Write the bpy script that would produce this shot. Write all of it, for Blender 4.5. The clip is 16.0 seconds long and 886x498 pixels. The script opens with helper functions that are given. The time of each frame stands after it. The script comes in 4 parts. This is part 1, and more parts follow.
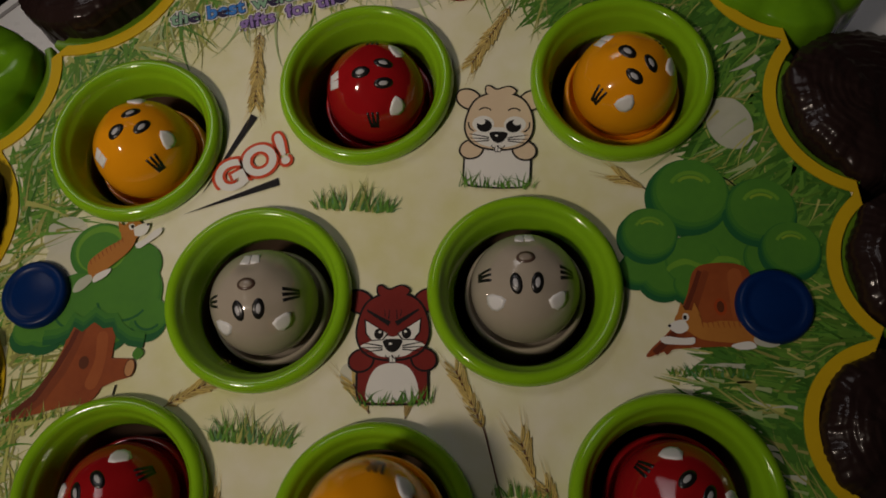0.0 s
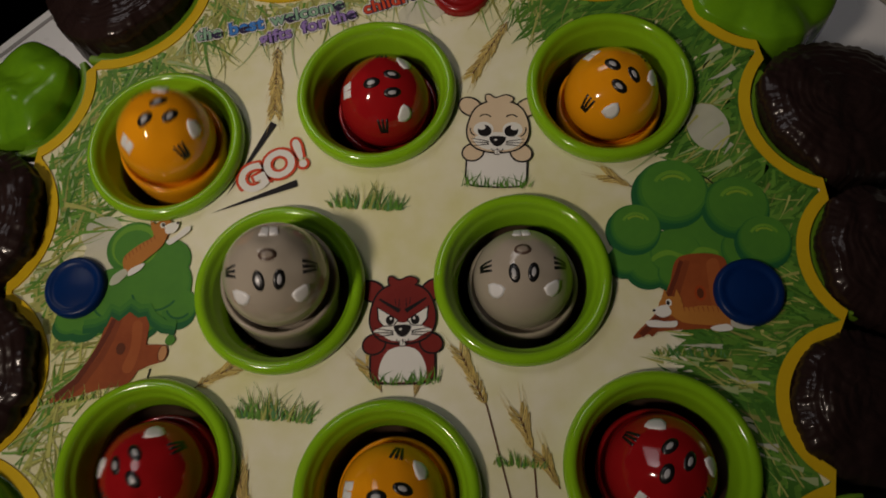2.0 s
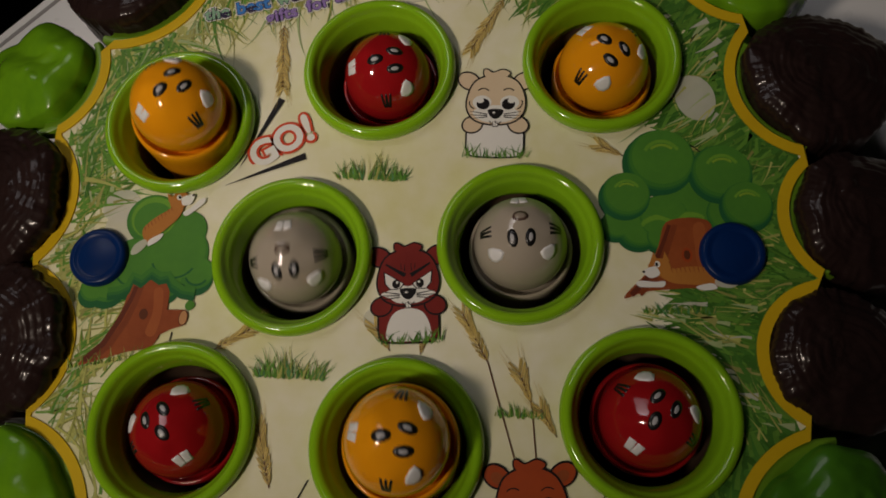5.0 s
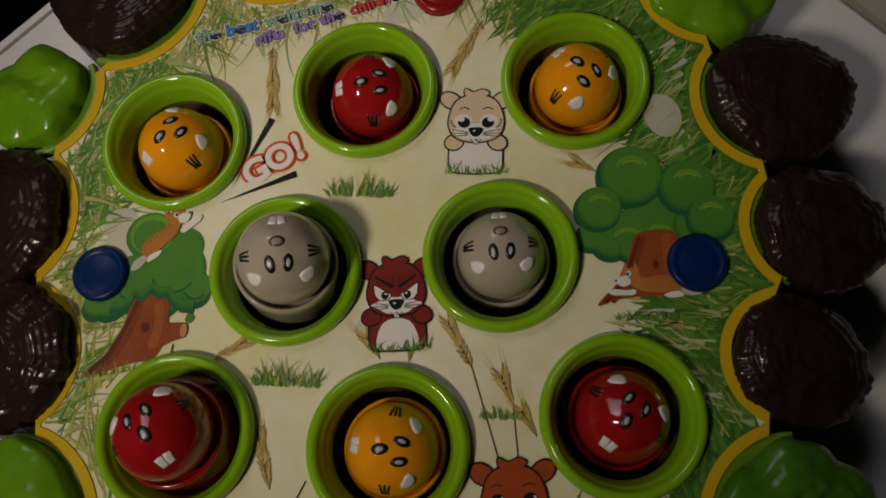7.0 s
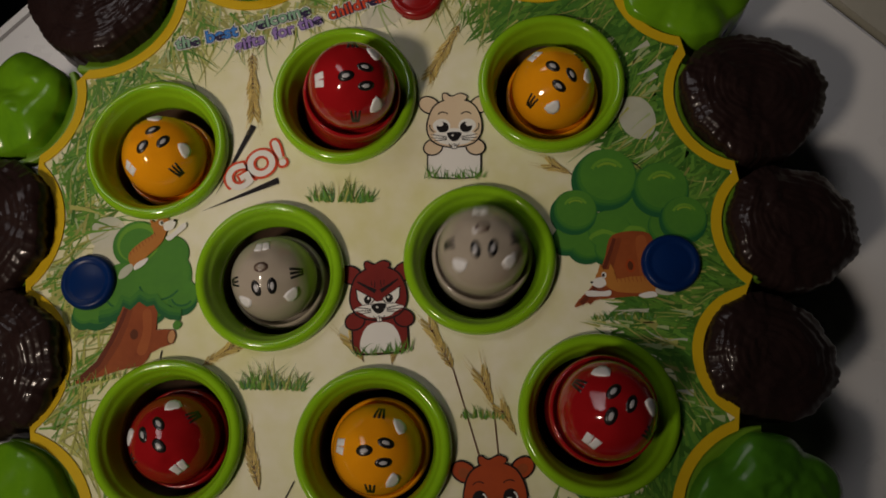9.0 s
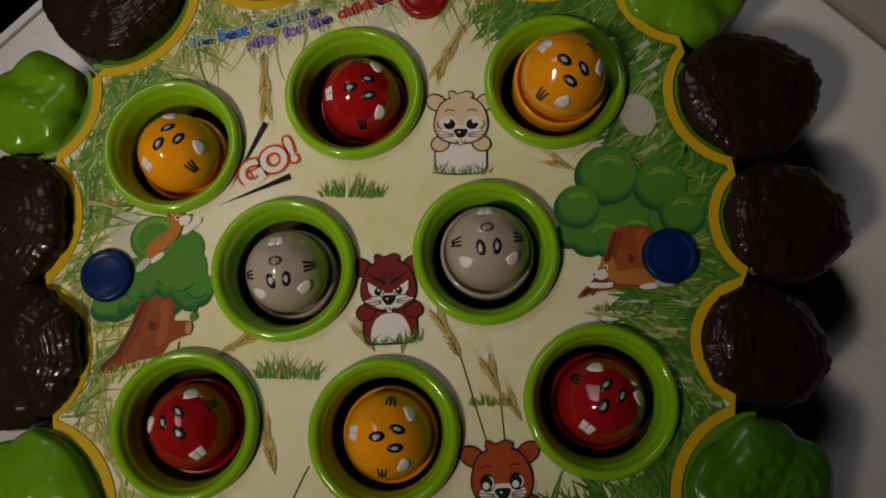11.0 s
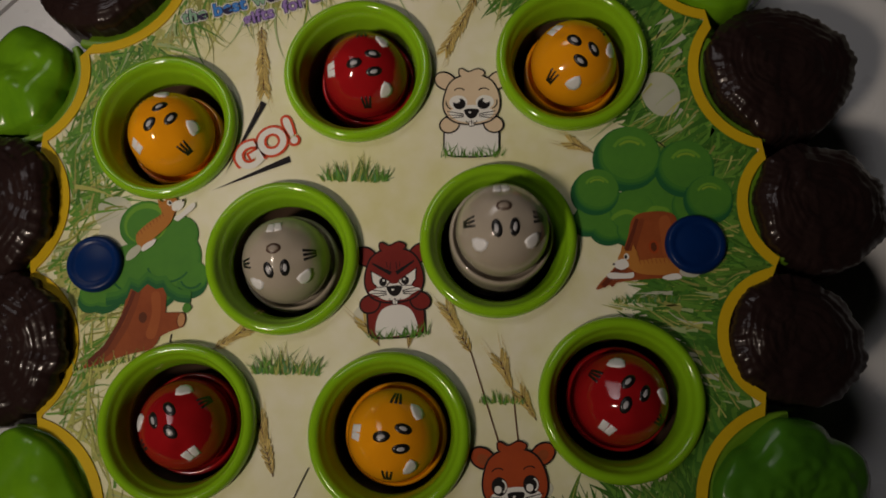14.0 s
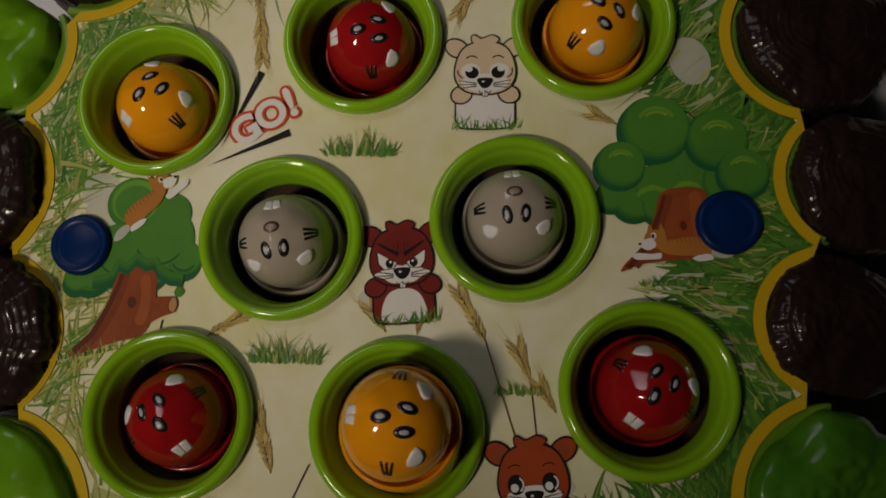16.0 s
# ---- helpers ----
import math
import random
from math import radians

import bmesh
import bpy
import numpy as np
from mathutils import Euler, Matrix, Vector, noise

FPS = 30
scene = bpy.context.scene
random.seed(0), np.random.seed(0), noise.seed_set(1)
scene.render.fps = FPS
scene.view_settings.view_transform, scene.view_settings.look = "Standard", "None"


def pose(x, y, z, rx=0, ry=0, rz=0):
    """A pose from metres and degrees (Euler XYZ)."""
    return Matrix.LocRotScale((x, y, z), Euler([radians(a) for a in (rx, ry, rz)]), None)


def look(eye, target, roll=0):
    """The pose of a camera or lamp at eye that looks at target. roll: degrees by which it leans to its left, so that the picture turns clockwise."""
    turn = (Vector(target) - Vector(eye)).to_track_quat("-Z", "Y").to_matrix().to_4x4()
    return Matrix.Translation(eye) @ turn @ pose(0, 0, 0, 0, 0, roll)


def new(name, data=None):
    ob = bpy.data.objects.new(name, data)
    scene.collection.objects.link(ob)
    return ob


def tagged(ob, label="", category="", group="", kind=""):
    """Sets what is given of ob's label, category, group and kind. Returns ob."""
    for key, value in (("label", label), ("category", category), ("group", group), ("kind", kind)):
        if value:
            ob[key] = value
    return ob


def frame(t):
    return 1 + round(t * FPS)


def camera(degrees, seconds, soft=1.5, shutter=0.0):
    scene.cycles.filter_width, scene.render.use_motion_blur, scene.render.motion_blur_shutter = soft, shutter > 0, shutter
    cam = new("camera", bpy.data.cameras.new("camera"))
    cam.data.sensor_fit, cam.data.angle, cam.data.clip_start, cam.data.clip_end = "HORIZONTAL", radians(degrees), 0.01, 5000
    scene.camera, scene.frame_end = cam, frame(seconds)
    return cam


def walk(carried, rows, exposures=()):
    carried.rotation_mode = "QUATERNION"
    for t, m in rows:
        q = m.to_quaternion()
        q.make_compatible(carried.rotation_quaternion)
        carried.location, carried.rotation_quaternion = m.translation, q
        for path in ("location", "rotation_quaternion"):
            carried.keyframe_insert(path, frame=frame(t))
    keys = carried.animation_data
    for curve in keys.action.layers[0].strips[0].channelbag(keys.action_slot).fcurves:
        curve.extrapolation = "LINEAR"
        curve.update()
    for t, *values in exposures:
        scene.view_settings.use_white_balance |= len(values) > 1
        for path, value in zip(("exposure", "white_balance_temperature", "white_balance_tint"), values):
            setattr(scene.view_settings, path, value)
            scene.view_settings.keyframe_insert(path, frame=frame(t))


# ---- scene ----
# ---------------------------------------------------------------- camera
TOP = 0.055  # height of the game's printed panel above the table
cam = camera(61.47, 16.0, soft=1.75, shutter=1.0)
PATH = [
    (0, 0.0315, -0.0514, 0.2054, 17.32, 4.79, -0.81),
    (0.5, 0.0301, -0.0518, 0.2074, 17.25, 4.61, -0.77),
    (1, 0.0324, -0.0528, 0.2135, 17.26, 4.98, -1.00),
    (1.5, 0.0340, -0.0573, 0.2207, 17.71, 4.84, -1.22),
    (2, 0.0315, -0.0622, 0.2239, 18.00, 4.94, -1.17),
    (2.5, 0.0312, -0.0651, 0.2263, 17.90, 5.14, -1.32),
    (3, 0.0309, -0.0662, 0.2301, 17.78, 4.97, -1.33),
    (3.5, 0.0300, -0.0674, 0.2310, 17.82, 4.84, -1.38),
    (4, 0.0303, -0.0688, 0.2328, 17.22, 5.01, -1.52),
    (6.5, 0.0316, -0.0644, 0.2489, 14.82, 4.45, -2.70),
    (7, 0.0312, -0.0625, 0.2552, 14.44, 3.76, -3.08),
    (7.5, 0.0294, -0.0626, 0.2590, 13.64, 3.41, -3.10),
    (8, 0.0303, -0.0615, 0.2575, 13.11, 3.30, -3.36),
    (8.5, 0.0332, -0.0578, 0.2632, 12.98, 3.70, -3.71),
    (9, 0.0369, -0.0525, 0.2638, 12.09, 3.44, -4.12),
    (11.5, 0.0315, -0.0519, 0.2750, 11.09, 3.09, -4.33),
    (12, 0.0300, -0.0525, 0.2727, 11.14, 3.14, -4.12),
    (12.5, 0.0281, -0.0529, 0.2678, 11.30, 3.25, -4.05),
    (13, 0.0280, -0.0524, 0.2643, 10.98, 3.34, -3.92),
    (13.5, 0.0301, -0.0512, 0.2621, 10.89, 3.37, -4.14),
    (14, 0.0301, -0.0508, 0.2564, 10.71, 3.36, -4.12),
    (14.5, 0.0273, -0.0522, 0.2531, 10.51, 3.58, -3.87),
    (15, 0.0283, -0.0541, 0.2461, 10.91, 3.77, -4.02),
    (15.5, 0.0287, -0.0527, 0.2410, 10.51, 3.73, -4.11),
    (16, 0.0273, -0.0538, 0.2363, 10.75, 3.91, -4.04),
]
EXPOSURES = [(0.0, -0.2), (1.0, -0.08), (2.2, -0.05), (3.5, 0.1), (5.0, 0.02), (8.0, 0.02), (11.5, 0.08), (13.0, 0.1), (14.0, 0.03), (15.0, -0.12), (16.0, -0.15)]
walk(cam, [(t, pose(x, y, TOP + z, rx, ry, rz)) for t, x, y, z, rx, ry, rz in PATH], EXPOSURES)

# ---------------------------------------------------------------- light
world = bpy.data.worlds.new("room_air")
scene.world = world
world.use_nodes = True
world.node_tree.nodes["Background"].inputs["Color"].default_value = (0.8, 0.9, 1.0, 1)
world.node_tree.nodes["Background"].inputs["Strength"].default_value = 0.034


def area_lamp(name, eye, target, size, power, color, spread):
    data = bpy.data.lights.new(name, "AREA")
    data.spread = radians(spread)
    data.shape, data.size, data.energy, data.color = "DISK", size, power, color
    lamp = new(name, data)
    lamp.matrix_world = look(eye, target)
    return lamp


area_lamp("room_lamp", (-0.31, -0.25, 0.62), (-0.03, 0.07, TOP), 0.08, 0.155, (1.0, 0.84, 0.69), 48)
# added soft fill, no lamp seen here; narrow spread keeps the lower right dimmer
area_lamp("fill_lamp", (-0.60, 0.85, 1.35), (0.0, 0.31, TOP), 0.75, 0.34, (1.0, 0.94, 0.95), 53)


# ---------------------------------------------------------------- materials
def rgb(r, g, b):
    return (r, g, b, 1.0)


def material(name, base, second=None, rough=0.4, scale=60.0, amount=0.5, bump=0.0, bump_scale=400.0, metal=0.0, coat=0.0, spec=0.5,
             island=0.0, alpha=1.0):
    """A surface with two colours mixed by two sizes of noise, fine relief and uneven gloss."""
    mat = bpy.data.materials.new(name)
    mat.use_nodes = True
    nodes, links = mat.node_tree.nodes, mat.node_tree.links
    bsdf = nodes["Principled BSDF"]
    coords = nodes.new("ShaderNodeTexCoord")
    big = nodes.new("ShaderNodeTexNoise")
    big.inputs["Scale"].default_value, big.inputs["Detail"].default_value = scale, 4
    fine = nodes.new("ShaderNodeTexNoise")
    fine.inputs["Scale"].default_value, fine.inputs["Detail"].default_value = scale * 9, 3
    for tex in (big, fine):
        links.new(coords.outputs["Object"], tex.inputs["Vector"])
    both = nodes.new("ShaderNodeMath")
    both.operation = "MULTIPLY_ADD"
    both.inputs[1].default_value = 0.35
    links.new(fine.outputs["Fac"], both.inputs[0])
    links.new(big.outputs["Fac"], both.inputs[2])
    ramp = nodes.new("ShaderNodeMapRange")
    ramp.inputs["From Min"].default_value, ramp.inputs["From Max"].default_value = 0.45, 0.95
    ramp.inputs["To Max"].default_value = amount
    links.new(both.outputs[0], ramp.inputs["Value"])
    mix = nodes.new("ShaderNodeMix")
    mix.data_type = "RGBA"
    mix.inputs["A"].default_value = rgb(*base)
    mix.inputs["B"].default_value = rgb(*(second or [0.7 * c for c in base]))
    links.new(ramp.outputs["Result"], mix.inputs["Factor"])
    out = mix.outputs["Result"]
    if island:
        geo = nodes.new("ShaderNodeNewGeometry")
        vary = nodes.new("ShaderNodeMapRange")
        vary.inputs["To Min"].default_value, vary.inputs["To Max"].default_value = 1 - island, 1 + island
        links.new(geo.outputs["Random Per Island"], vary.inputs["Value"])
        hsv = nodes.new("ShaderNodeHueSaturation")
        links.new(vary.outputs["Result"], hsv.inputs["Value"])
        links.new(out, hsv.inputs["Color"])
        out = hsv.outputs["Color"]
    links.new(out, bsdf.inputs["Base Color"])
    gloss = nodes.new("ShaderNodeMapRange")
    gloss.inputs["To Min"].default_value, gloss.inputs["To Max"].default_value = rough * 0.8, rough * 1.25
    links.new(fine.outputs["Fac"], gloss.inputs["Value"])
    links.new(gloss.outputs["Result"], bsdf.inputs["Roughness"])
    bsdf.inputs["Alpha"].default_value = alpha
    bsdf.inputs["Metallic"].default_value = metal
    bsdf.inputs["Coat Weight"].default_value = coat
    bsdf.inputs["Coat Roughness"].default_value = 0.08
    bsdf.inputs["Specular IOR Level"].default_value = spec
    if bump:
        wave = nodes.new("ShaderNodeTexNoise")
        wave.inputs["Scale"].default_value, wave.inputs["Detail"].default_value = bump_scale, 4
        links.new(coords.outputs["Object"], wave.inputs["Vector"])
        relief = nodes.new("ShaderNodeBump")
        relief.inputs["Strength"].default_value, relief.inputs["Distance"].default_value = bump, 0.001
        links.new(wave.outputs["Fac"], relief.inputs["Height"])
        links.new(relief.outputs["Normal"], bsdf.inputs["Normal"])
    return mat


LIME = material("lime_plastic", (0.25, 0.50, 0.012), (0.20, 0.43, 0.010), rough=0.10, amount=0.6, bump=0.05, bump_scale=120)
# greener hue of the lower right bush, darkened in colour for the weak light there
SHADED_BUSH = material("shaded_leaf_green_plastic", (0.08, 0.25, 0.014), (0.04, 0.15, 0.012), rough=0.24, spec=0.35, scale=40, amount=0.8, bump=0.12, bump_scale=150)
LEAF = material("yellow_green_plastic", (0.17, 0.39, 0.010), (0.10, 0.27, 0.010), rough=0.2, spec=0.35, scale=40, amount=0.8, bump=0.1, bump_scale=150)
MOSS = material("moss_green_plastic", (0.15, 0.30, 0.014), (0.10, 0.22, 0.012), rough=0.35)
BARK = material("chocolate_plastic", (0.027, 0.0150, 0.0135), (0.018, 0.0095, 0.0088), rough=0.3, scale=70, amount=0.8, bump=0.12, bump_scale=260, spec=0.12, coat=0.22)
YELLOW = material("yellow_edge_plastic", (0.68, 0.46, 0.012), (0.58, 0.37, 0.012), rough=0.45, spec=0.08, amount=0.6, bump=0.05)
PANEL = material("cream_print", (0.68, 0.66, 0.29), (0.87, 0.84, 0.72), rough=0.36, spec=0.22, scale=15, amount=1.0, bump=0.02, bump_scale=90)
BLUE = material("blue_button_plastic", (0.002, 0.022, 0.115), (0.0015, 0.014, 0.075), rough=0.3, spec=0.16, amount=0.7)
REDB = material("red_button_plastic", (0.30, 0.01, 0.01), rough=0.22, amount=0.5)
DARK = material("black_inner_plastic", (0.10, 0.065, 0.042), rough=0.4)
TABLE = material("white_table_plastic", (0.86, 0.86, 0.85), (0.79, 0.79, 0.78), rough=0.28, scale=7, amount=0.5, bump=0.04, bump_scale=60)
GROOVE = material("grey_groove", (0.35, 0.34, 0.33), rough=0.6)
FLOOR = material("dark_floor", (0.04, 0.042, 0.05), (0.06, 0.06, 0.07), rough=0.5, scale=30, bump=0.1)
BEIGE = material("beige_surface", (0.50, 0.48, 0.40), (0.42, 0.41, 0.34), rough=0.4, scale=25, amount=0.7)
WALL = material("wall_paint", (0.42, 0.41, 0.38), (0.37, 0.36, 0.33), rough=0.8, scale=3, bump=0.1, bump_scale=200)
HEADS = {
    "grey": material("taupe_mole_plastic", (0.42, 0.37, 0.30), (0.37, 0.32, 0.255), rough=0.085, scale=50, amount=0.6, spec=0.7),
    "orange": material("orange_mole_plastic", (0.90, 0.36, 0.008), (0.82, 0.30, 0.006), rough=0.085, scale=50, amount=0.6, spec=0.7),
    "red": material("red_mole_plastic", (0.35, 0.009, 0.012), (0.29, 0.007, 0.010), rough=0.085, scale=50, amount=0.6, spec=0.7),
}
WHITE = material("white_paint", (0.80, 0.80, 0.80), (0.7, 0.7, 0.72), rough=0.35, amount=0.4)
GLINT = material("pale_grey_paint", (0.48, 0.48, 0.50), (0.40, 0.40, 0.42), rough=0.3)
BLACK = material("black_paint", (0.010, 0.010, 0.011), rough=0.3)
BROWNP = material("brown_nose_paint", (0.10, 0.06, 0.045), rough=0.3)
GREYP = material("grey_nose_paint", (0.30, 0.25, 0.20), rough=0.3)


# ---------------------------------------------------------------- helpers of this scene
def mesh_of(bm, name, mats, smooth=True):
    me = bpy.data.meshes.new(name)
    bm.to_mesh(me)
    bm.free()
    for m in mats if isinstance(mats, (list, tuple)) else [mats]:
        me.materials.append(m)
    if smooth:
        me.shade_smooth()
    return me


def part(name, bm, mats, parent, label="", smooth=True):
    ob = new(name, mesh_of(bm, name, mats, smooth))
    ob.parent = parent
    if label:
        tagged(ob, label)
    return ob


def thing(name, m, label, category, group="", kind=""):
    ob = new(name)
    ob.empty_display_size = 0.02
    ob.matrix_world = m
    return tagged(ob, label, category, group, kind)


def lathe(profile, segs=64, close_top=False, close_bottom=False, wobble=None):
    """A turned form from (radius, height) pairs in millimetres."""
    bm = bmesh.new()
    rings = []
    for k, (r, z) in enumerate(profile):
        ring = []
        for i in range(segs):
            a = 2 * math.pi * i / segs
            rr, zz = (r, z) if wobble is None else wobble(r, z, a, k)
            ring.append(bm.verts.new((rr * math.cos(a) / 1000, rr * math.sin(a) / 1000, zz / 1000)))
        rings.append(ring)
    for lo, hi in zip(rings, rings[1:]):
        for i in range(segs):
            j = (i + 1) % segs
            bm.faces.new((lo[i], lo[j], hi[j], hi[i]))
    if close_bottom:
        bm.faces.new(rings[0][::-1])
    if close_top:
        bm.faces.new(rings[-1])
    bmesh.ops.recalc_face_normals(bm, faces=bm.faces)
    return bm


def box(bm, x0, x1, y0, y1, z0, z1):
    v = [bm.verts.new(p) for p in ((x0, y0, z0), (x1, y0, z0), (x1, y1, z0), (x0, y1, z0), (x0, y0, z1), (x1, y0, z1), (x1, y1, z1), (x0, y1, z1))]
    for q in ((3, 2, 1, 0), (4, 5, 6, 7), (0, 1, 5, 4), (1, 2, 6, 5), (2, 3, 7, 6), (3, 0, 4, 7)):
        bm.faces.new([v[i] for i in q])
    return bm


def prism(loops, z0, z1, name):
    """A plate of a flat outline (millimetres) with holes: the first loop is the outside."""
    cu = bpy.data.curves.new(name, "CURVE")
    cu.dimensions, cu.fill_mode, cu.extrude = "2D", "BOTH", (z1 - z0) / 2000
    for loop in loops:
        sp = cu.splines.new("POLY")
        sp.points.add(len(loop) - 1)
        for p, (x, y) in zip(sp.points, loop):
            p.co = (x / 1000, y / 1000, 0, 1)
        sp.use_cyclic_u = True
    tmp = bpy.data.objects.new(name, cu)
    me = bpy.data.meshes.new_from_object(tmp)
    bm = bmesh.new()
    bm.from_mesh(me)
    bmesh.ops.remove_doubles(bm, verts=bm.verts, dist=1e-7)
    bmesh.ops.translate(bm, vec=(0, 0, (z0 + z1) / 2000), verts=bm.verts)
    bpy.data.objects.remove(tmp)
    bpy.data.curves.remove(cu)
    bpy.data.meshes.remove(me)
    return bm


def circle(cx, cy, r, n=64):
    return [(cx + r * math.cos(2 * math.pi * i / n), cy + r * math.sin(2 * math.pi * i / n)) for i in range(n)]


# ---------------------------------------------------------------- the room
def build_room():
    bm = box(bmesh.new(), -2.2, 2.2, -2.2, 2.2, -0.75, -0.72)
    tagged(new("floor", mesh_of(bm, "floor", FLOOR, False)), "dark plain room floor", "floor", kind="structure")
    bm = box(bmesh.new(), -2.2, 2.2, -2.2, 2.2, 1.85, 1.9)
    tagged(new("ceiling", mesh_of(bm, "ceiling", WALL, False)), "plain painted ceiling", "ceiling", kind="structure")
    for name, q in (("wall_north", (-2.2, 2.2, 2.2, 2.3)), ("wall_south", (-2.2, 2.2, -2.3, -2.2)), ("wall_east", (2.2, 2.3, -2.2, 2.2)), ("wall_west", (-2.3, -2.2, -2.2, 2.2))):
        bm = box(bmesh.new(), *q, -0.75, 1.9)
        tagged(new(name, mesh_of(bm, name, WALL, False)), "plain painted room wall", "wall", kind="structure")


build_room()


def build_table():
    """A white plastic table, turned a good forty degrees, with a groove along its raised edge."""
    table = thing("table", pose(0.0, 0.0, 0.0, 0, 0, 41.0), "white plastic table top with a grooved edge", "table")
    bm = box(bmesh.new(), -0.90, 0.2355, -0.90, 0.2345, -0.03, 0.0)
    bmesh.ops.bevel(bm, geom=[e for e in bm.edges], offset=0.004, segments=3, affect="EDGES")
    part("tabletop", bm, TABLE, table, smooth=False)
    bm = box(bmesh.new(), -0.89, 0.23, 0.2248, 0.2266, -0.001, 0.0003)
    part("groove", bm, GROOVE, table, "grey groove along the edge", smooth=False)
    for x in (-0.84, 0.17):
        for y in (-0.84, 0.16):
            part("leg", box(bmesh.new(), x - 0.02, x + 0.02, y - 0.02, y + 0.02, -0.72, -0.03), TABLE, table, smooth=False)
    bench = thing("side_table", pose(0.0, 0.0, 0.0, 0, 0, 41.0), "beige side table pushed against the white table", "table")
    bm = box(bmesh.new(), 0.2375, 0.65, -0.90, 0.30, -0.03, -0.001)
    part("tabletop", bm, BEIGE, bench, smooth=False)
    part("leg", box(bmesh.new(), 0.5, 0.56, -0.35, -0.29, -0.72, -0.03), BEIGE, bench, smooth=False)
    part("leg", box(bmesh.new(), 0.5, 0.56, 0.1, 0.16, -0.72, -0.03), BEIGE, bench, smooth=False)


build_table()

# ---------------------------------------------------------------- the game
# centre x, y of each hole, colour of its mole, the way its face's crown points (degrees), slide on the way up (mm), rise, middle of the mole
HOLES = {
    "YL": (-80.0, 52.3, "orange", 40, (5.0, 0.6), 20, (-79.8, 51.4)),
    "RT": (-7.8, 67.4, "red", 0, (3.2, -3.8), 21, (-5.6, 67.4)),
    "YR": (70.1, 64.5, "orange", -52, (0.4, -3.6), 18, (71.5, 64.9)),
    "GL": (-38.0, 0.0, "grey", -86, (3.4, 0.4), 21, (-38.0, 0.0)),
    "GR": (38.0, 0.0, "grey", -90, (1.6, -0.5), 26, (38.4, 1.4)),
    "RL": (-75.9, -54.4, "red", 122, (1.0, 1.0), 19, (-75.3, -54.9)),
    "YB": (-3.8, -62.8, "orange", -11, (2.5, 2.6), 32, (-3.0, -63.4)),
    "RR": (73.8, -57.0, "red", 50, (-0.6, 1.5), 26, (74.6, -57.0)),
}
# round border pieces: kind, centre x, y, radius of the yellow edge, radius of the piece
BORDER = [
    ("stump", 141.6, 54.0, 30.5, 25.5), ("stump", 147.4, 3.5, 26.2, 22.6), ("stump", 132.5, -41.0, 24.2, 21.6),
    ("bush", 128.0, -95.0, 34.0, 27.0), ("bush", 126.0, 104.0, 29.0, 25.0), ("stump", 72.0, 128.0, 29.0, 25.0),
    ("stump", -42.0, 141.0, 33.0, 27.0), ("stump", -106.0, 122.0, 37.0, 29.0), ("bush", -140.0, 78.5, 30.5, 21.6),
    ("stump", -149.0, 28.5, 32.5, 28.0), ("stump", -142.0, -24.0, 30.0, 27.0), ("bush", -137.0, -82.0, 35.0, 29.0),
    ("bush", 16.0, 150.0, 34.0, 28.0),
    ("stump", 70.0, -136.0, 30.0, 25.0), ("bush", 0.0, -142.0, 34.0, 28.0), ("stump", -70.0, -134.0, 30.0, 25.0),
]
BAND = 3.6
BUTTONS = [("blue", -106.1, 3.5, 10.3), ("blue", 105.2, -7.1, 10.4), ("red", 22.3, 107.5, 10.4)]
LAYER = 0.06  # millimetres between printed layers


def panel_outline(inward, n=900):
    """The scalloped outline: from the middle outwards to the first border circle, then on towards that circle's middle."""
    loop = []
    for i in range(n):
        a = 2 * math.pi * i / n
        c, s = math.cos(a), math.sin(a)
        reach, hit = 150.0, None
        for _, x, y, r, _ in BORDER:
            along, off = x * c + y * s, abs(x * s - y * c)
            if along > 0 and off < r:
                d = along - math.sqrt(r * r - off * off)
                if d < reach:
                    reach, hit = d, (x, y, r)
        p = Vector((reach * c, reach * s))
        if hit:
            m = Vector(hit[:2])
            p = m + (p - m) * (hit[2] - inward) / hit[2]
        loop.append((p.x, p.y))
    return loop


def ring(inner, outer, z0, z1):
    """A flat ring between two outlines of as many points (millimetres)."""
    bm = bmesh.new()
    n = len(inner)
    vs = [[bm.verts.new((x / 1000, y / 1000, z / 1000)) for x, y in loop] for loop, z in ((inner, z1), (outer, z1), (outer, z0), (inner, z0))]
    for k in range(4):
        lo, hi = vs[k], vs[(k + 1) % 4]
        for i in range(n):
            j = (i + 1) % n
            bm.faces.new((lo[i], hi[i], hi[j], lo[j]))
    bmesh.ops.recalc_face_normals(bm, faces=bm.faces)
    return bm


game = thing("whack_a_mole_game", pose(0, 0, TOP), "green plastic whack-a-mole game board with eight holes", "toy")


